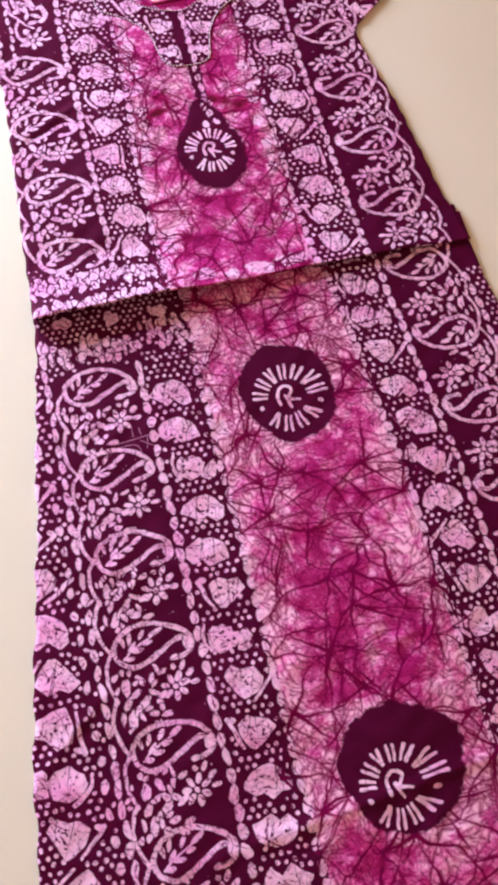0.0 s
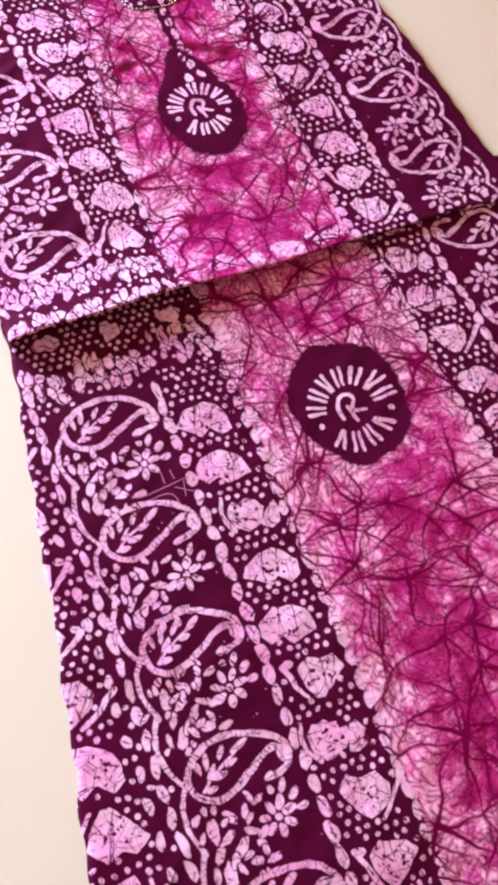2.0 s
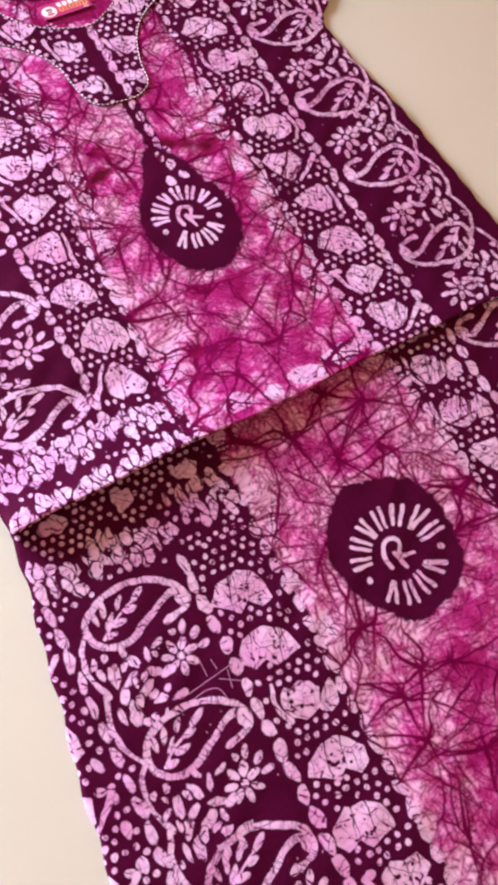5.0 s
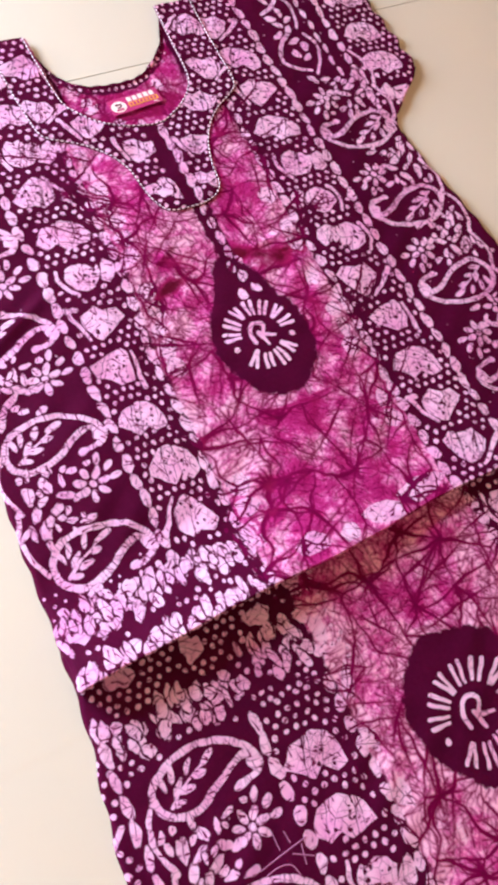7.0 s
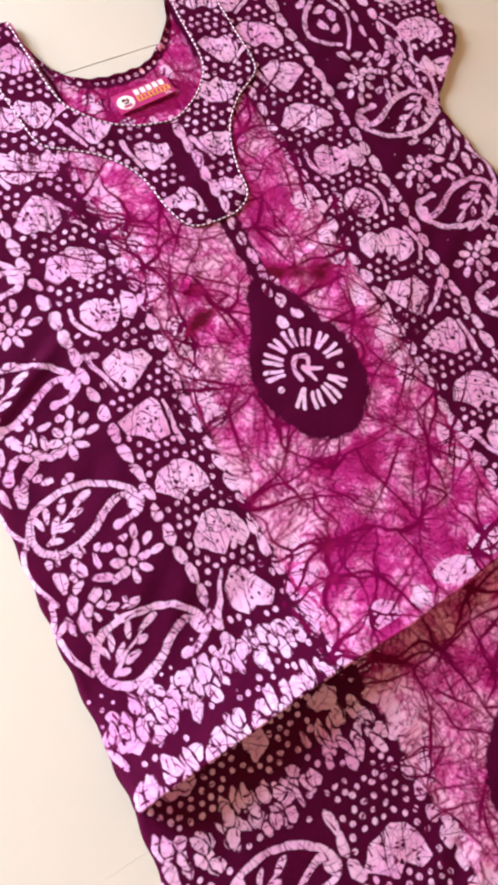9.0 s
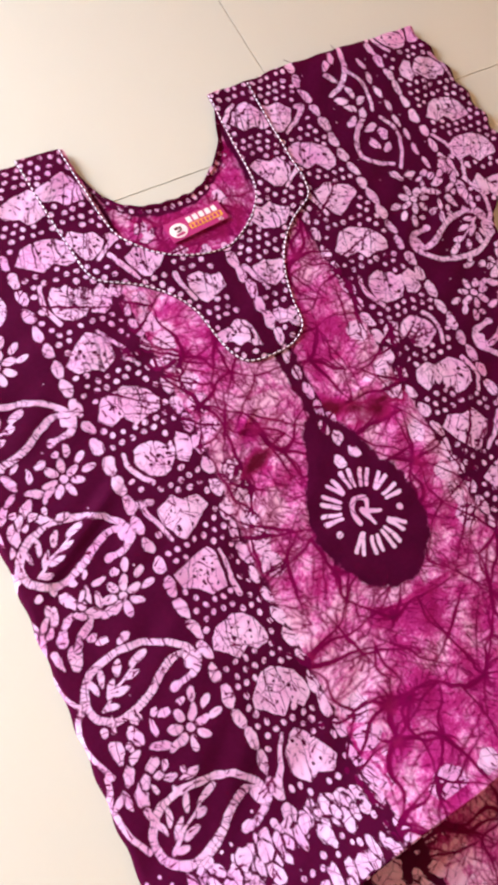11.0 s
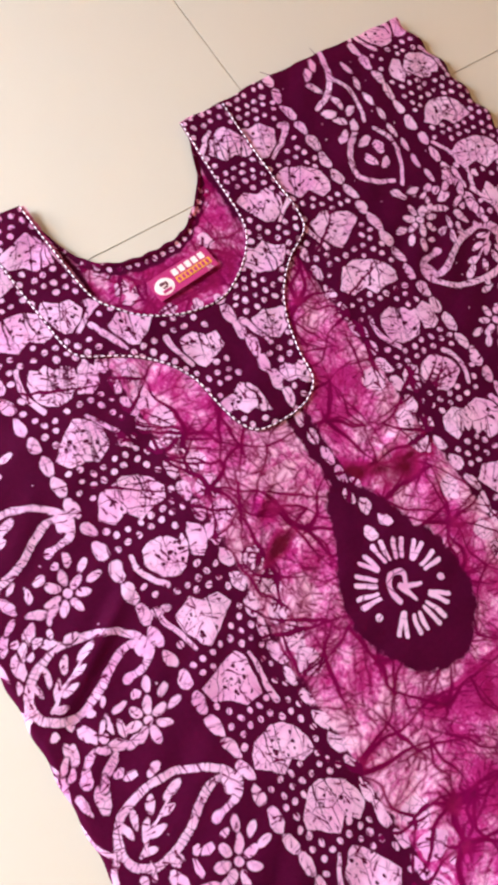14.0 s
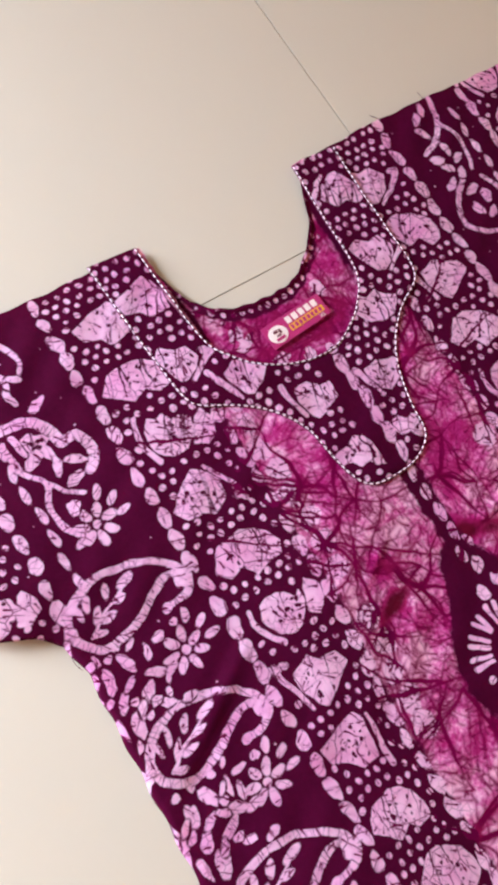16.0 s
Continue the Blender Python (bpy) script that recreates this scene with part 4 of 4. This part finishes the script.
    inner = smooth([(-0.0745, 0.744), (-0.072, 0.70), (-0.069, 0.66), (-0.060, 0.641), (-0.041, 0.622), (-0.013, 0.609), (0.014, 0.607), (0.034, 0.615), (0.052, 0.629), (0.064, 0.648), (0.067, 0.68), (0.070, 0.72), (0.072, 0.749)], 40)

    def even(line, n):
        d = np.concatenate([[0], np.cumsum(np.hypot(*np.diff(line, axis=0).T))])
        q = np.linspace(0, d[-1], n)
        return np.stack([np.interp(q, d, line[:, 0]), np.interp(q, d, line[:, 1])], axis=1), d[-1]

    pr = yoke_print()
    a, _ = even(inner, 620)
    b, _ = even(outer, 620)
    k = np.linspace(0, 1, 90)[:, None]
    x, yy = a[None, :, 0] * (1 - k) + b[None, :, 0] * k, a[None, :, 1] * (1 - k) + b[None, :, 1] * k
    z = bodice_height(x, yy) + 0.0014 * np.sqrt(np.clip(np.minimum(k, 1 - k) / 0.05, 0, 1))
    wax, panel, crack, dye = pr.read(x, yy)
    yoke = sheet("yoke", x, yy, z, wax, panel, crack, dye, gown, "shaped batik neck yoke")

    def cord(name, line, material, parent, label, dashes):
        pts, length = even(line, 900)
        bm = bmesh.new()
        count = int(length / 0.0047)
        per = 900 / count
        spans = [(i * per + 0.18 * per, i * per + 0.72 * per) for i in range(count)] if dashes else [(0, 899)]
        half, high = (0.0009, 0.0017) if dashes else (0.00095, 0.0016)
        for lo, hi in spans:
            n = 3 if dashes else 500
            rings = []
            for q in np.linspace(lo, hi, n):
                i = min(int(q), 897)
                c, d = pts[i], pts[i + 2] - pts[i]
                d = d / max(np.hypot(*d), 1e-9)
                base = float(bodice_height(c[0], c[1]))
                rings.append([bm.verts.new((c[0] - d[1] * u * half, c[1] + d[0] * u * half, base + v * high)) for u, v in ((-1, 0.2), (-0.7, 0.85), (0, 1.1), (0.7, 0.85), (1, 0.2))])
            for r0, r1 in zip(rings, rings[1:]):
                for i in range(4):
                    bm.faces.new((r0[i], r0[i + 1], r1[i + 1], r1[i]))
            bm.faces.new(rings[0])
            bm.faces.new(rings[-1][::-1])
        bmesh.ops.recalc_face_normals(bm, faces=bm.faces)
        return part(name, bm, material, parent, label)

    for line in (outer, inner):
        cord("piping", line, PIPING_DARK, yoke, "narrow plum piping", False)
        tagged(cord("piping_stitches", line, PIPING_PALE, yoke, "white dashes of the striped piping", True), kind="stuff")
    build_label(gown)
    build_threads(gown)
    build_chalk(gown)
    return gown


def disc(cx, cy, r, z, high, sides=40):
    bm = bmesh.new()
    bmesh.ops.create_cone(bm, cap_ends=True, segments=sides, radius1=r, radius2=r * 0.97, depth=high, matrix=Matrix.Translation((cx, cy, z + high / 2)))
    return bm


def build_label(gown):
    bm = bmesh.new()
    box_into(bm, -0.0285, 0.0285, -0.0115, 0.0115, 0, 0.0007, 0.0003)
    plate = part("neck_label", bm, LABEL_RED, gown, "rose woven neck label with white and yellow print")
    plate.matrix_basis = pose(0.0008, 0.6385, 0.0036, 0, 0, 4.5) @ Matrix.Diagonal((0.97, 0.82, 1.0, 1.0))
    z = 0.0007
    part("emblem_disc", disc(-0.0185, -0.001, 0.0083, z, 0.0002), LABEL_WHITE, plate, "white round emblem")
    bm = bmesh.new()
    box_into(bm, -0.0215, -0.0175, 0.0005, 0.0035, z + 0.0002, z + 0.0004)
    box_into(bm, -0.0170, -0.0150, -0.0015, 0.0030, z + 0.0002, z + 0.0004)
    box_into(bm, -0.0205, -0.0165, -0.0030, -0.0012, z + 0.0002, z + 0.0004)
    part("emblem_mark", bm, LABEL_INK, plate, "small dark mark on the emblem")
    part("emblem_band", box(-0.0225, -0.0145, -0.0068, -0.0042, z + 0.0002, z + 0.0004), LABEL_RED, plate)
    for i in range(5):
        bm = bmesh.new()
        x = -0.0070 + i * 0.0064
        box_into(bm, x, x + 0.0046, 0.0022, 0.0086, z, z + 0.0002)
        part("letter_bar", bm, LABEL_WHITE, plate)
    part("yellow_strip", box(-0.0075, 0.0255, -0.0056, 0.0006, z, z + 0.0002), LABEL_YELLOW, plate, "yellow strip")
    for i in range(8):
        x = -0.0062 + i * 0.0039
        part("strip_bar", box(x, x + 0.0024, -0.0046, -0.0004, z + 0.0002, z + 0.0004), LABEL_RED, plate)
    size = bpy.data.curves.new("size_mark", "FONT")
    size.body, size.size, size.extrude = "XL", 0.0048, 0.0001
    ob = new("size_mark", size)
    size.materials.append(LABEL_WHITE)
    ob.parent = plate
    ob.location = (0.0185, -0.0102, z + 0.0002)
    tagged(ob, "white size letters")


def build_chalk(gown):
    """Thin tailor's chalk strokes on the skirt."""
    lines = (((-0.199, -0.024), (-0.159, -0.020)), ((-0.180, -0.005), (-0.180, -0.019)), ((-0.197, -0.029), (-0.186, -0.028), (-0.177, -0.031), (-0.174, -0.040)),
             ((-0.173, -0.025), (-0.159, -0.034)), ((-0.164, -0.022), (-0.167, -0.036)), ((-0.172, -0.009), (-0.171, -0.018)))
    for line in lines:
        bm = bmesh.new()
        pts = smooth(line, 6) if len(line) > 2 else np.linspace(line[0], line[1], 14)
        last = None
        for i, (x, y) in enumerate(pts):
            a, b = pts[max(i - 1, 0)], pts[min(i + 1, len(pts) - 1)]
            d = (b - a) / max(np.hypot(*(b - a)), 1e-9)
            z = float(skirt_height(np.array(x), np.array(y)))
            now = [bm.verts.new((x - d[1] * w, y + d[0] * w, z + h)) for w, h in ((-0.0005, 0.00005), (0.0, 0.00028), (0.0005, 0.00005))]
            if last:
                for k in range(2):
                    bm.faces.new((last[k], now[k], now[k + 1], last[k + 1]))
            last = now
        bmesh.ops.recalc_face_normals(bm, faces=bm.faces)
        part("chalk_mark", bm, CHALK, gown, "faint mauve chalk stroke")


def build_threads(gown):
    for start, bend in (((0.163, 0.7500), 1.0), ((0.215, 0.7505), -0.6), ((-0.254, 0.512), -0.8)):
        cu = bpy.data.curves.new("loose_thread", "CURVE")
        cu.dimensions, cu.bevel_depth = "3D", 0.00022
        sp = cu.splines.new("BEZIER")
        sp.bezier_points.add(2)
        for i, p in enumerate(((0, -0.003, 0.005), (0.002 * bend, 0.005, 0.004), (-0.001 * bend, 0.013, 0.0012))):
            sp.bezier_points[i].co = (start[0] + p[0], start[1] + p[1], p[2])
            sp.bezier_points[i].handle_left_type = sp.bezier_points[i].handle_right_type = "AUTO"
        cu.materials.append(PIPING_DARK)
        ob = new("loose_thread", cu)
        ob.parent = gown
        tagged(ob, "loose plum thread end")


# ---- the room: unseen walls tinted for warm fill, window and floor tiles ----
def build_room():
    t = 0.12
    walls = {
        "wall_south": (ROOM_W - t, ROOM_E + t, ROOM_S - t, ROOM_S, 0, ROOM_H),
        "wall_west": (ROOM_W - t, ROOM_W, ROOM_S, ROOM_N, 0, ROOM_H),
        "bounce_wall_east": (ROOM_E, ROOM_E + t, ROOM_S, ROOM_N, 0, ROOM_H),
    }
    for name, b in walls.items():
        bm = box(*b)
        ob = part(name, bm, BOUNCE_WALL if name == "bounce_wall_east" else WALL, None, "unseen added wall, orange-tan to bounce warm light from the east" if name == "bounce_wall_east" else "unseen plain wall, tinted tan to warm the fill light")
        tagged(ob, category="wall", kind="structure")
    bm = bmesh.new()
    box_into(bm, ROOM_W - t, WIN_X0, ROOM_N, ROOM_N + t, 0, ROOM_H)
    box_into(bm, WIN_X1, ROOM_E + t, ROOM_N, ROOM_N + t, 0, ROOM_H)
    box_into(bm, WIN_X0, WIN_X1, ROOM_N, ROOM_N + t, 0, WIN_Z0)
    box_into(bm, WIN_X0, WIN_X1, ROOM_N, ROOM_N + t, WIN_Z1, ROOM_H)
    tagged(part("wall_north", bm, WALL, None, "unseen wall with a window opening, tinted tan to warm the fill light"), category="wall", kind="structure")
    tagged(part("ceiling", box(ROOM_W - t, ROOM_E + t, ROOM_S - t, ROOM_N + t, ROOM_H, ROOM_H + t), CEILING, None, "unseen plain ceiling, tinted tan to warm the fill light"), category="ceiling", kind="structure")

    floor = part("floor", box(ROOM_W - t, ROOM_E + t, ROOM_S - t, ROOM_N + t, -0.10, -0.0012), GROUT, None, "polished cream floor tiles with thin dark joints")
    tagged(floor, category="floor", kind="structure")
    pitch, gap = 0.570, 0.0008
    bm = box(0.8 * gap, pitch - 0.8 * gap, gap / 2, pitch - gap / 2, -0.009, 0.0, 0.00012)
    me = bpy.data.meshes.new("tile")
    bm.to_mesh(me)
    bm.free()
    me.materials.append(TILE)
    for i in range(-5, 4):
        for j in range(-5, 4):
            x, y = 0.1375 + i * pitch, 0.6845 + j * pitch
            if x + pitch < ROOM_W + 0.2 or x > ROOM_E - 0.05 or y + pitch < ROOM_S + 0.2 or y > ROOM_N - 0.05:
                continue
            ob = new("tile", me)
            ob.parent = floor
            ob.location = (x, y + (0.00078 if j < -1 else 0.0), 0.0)


build_room()
build_nightgown()
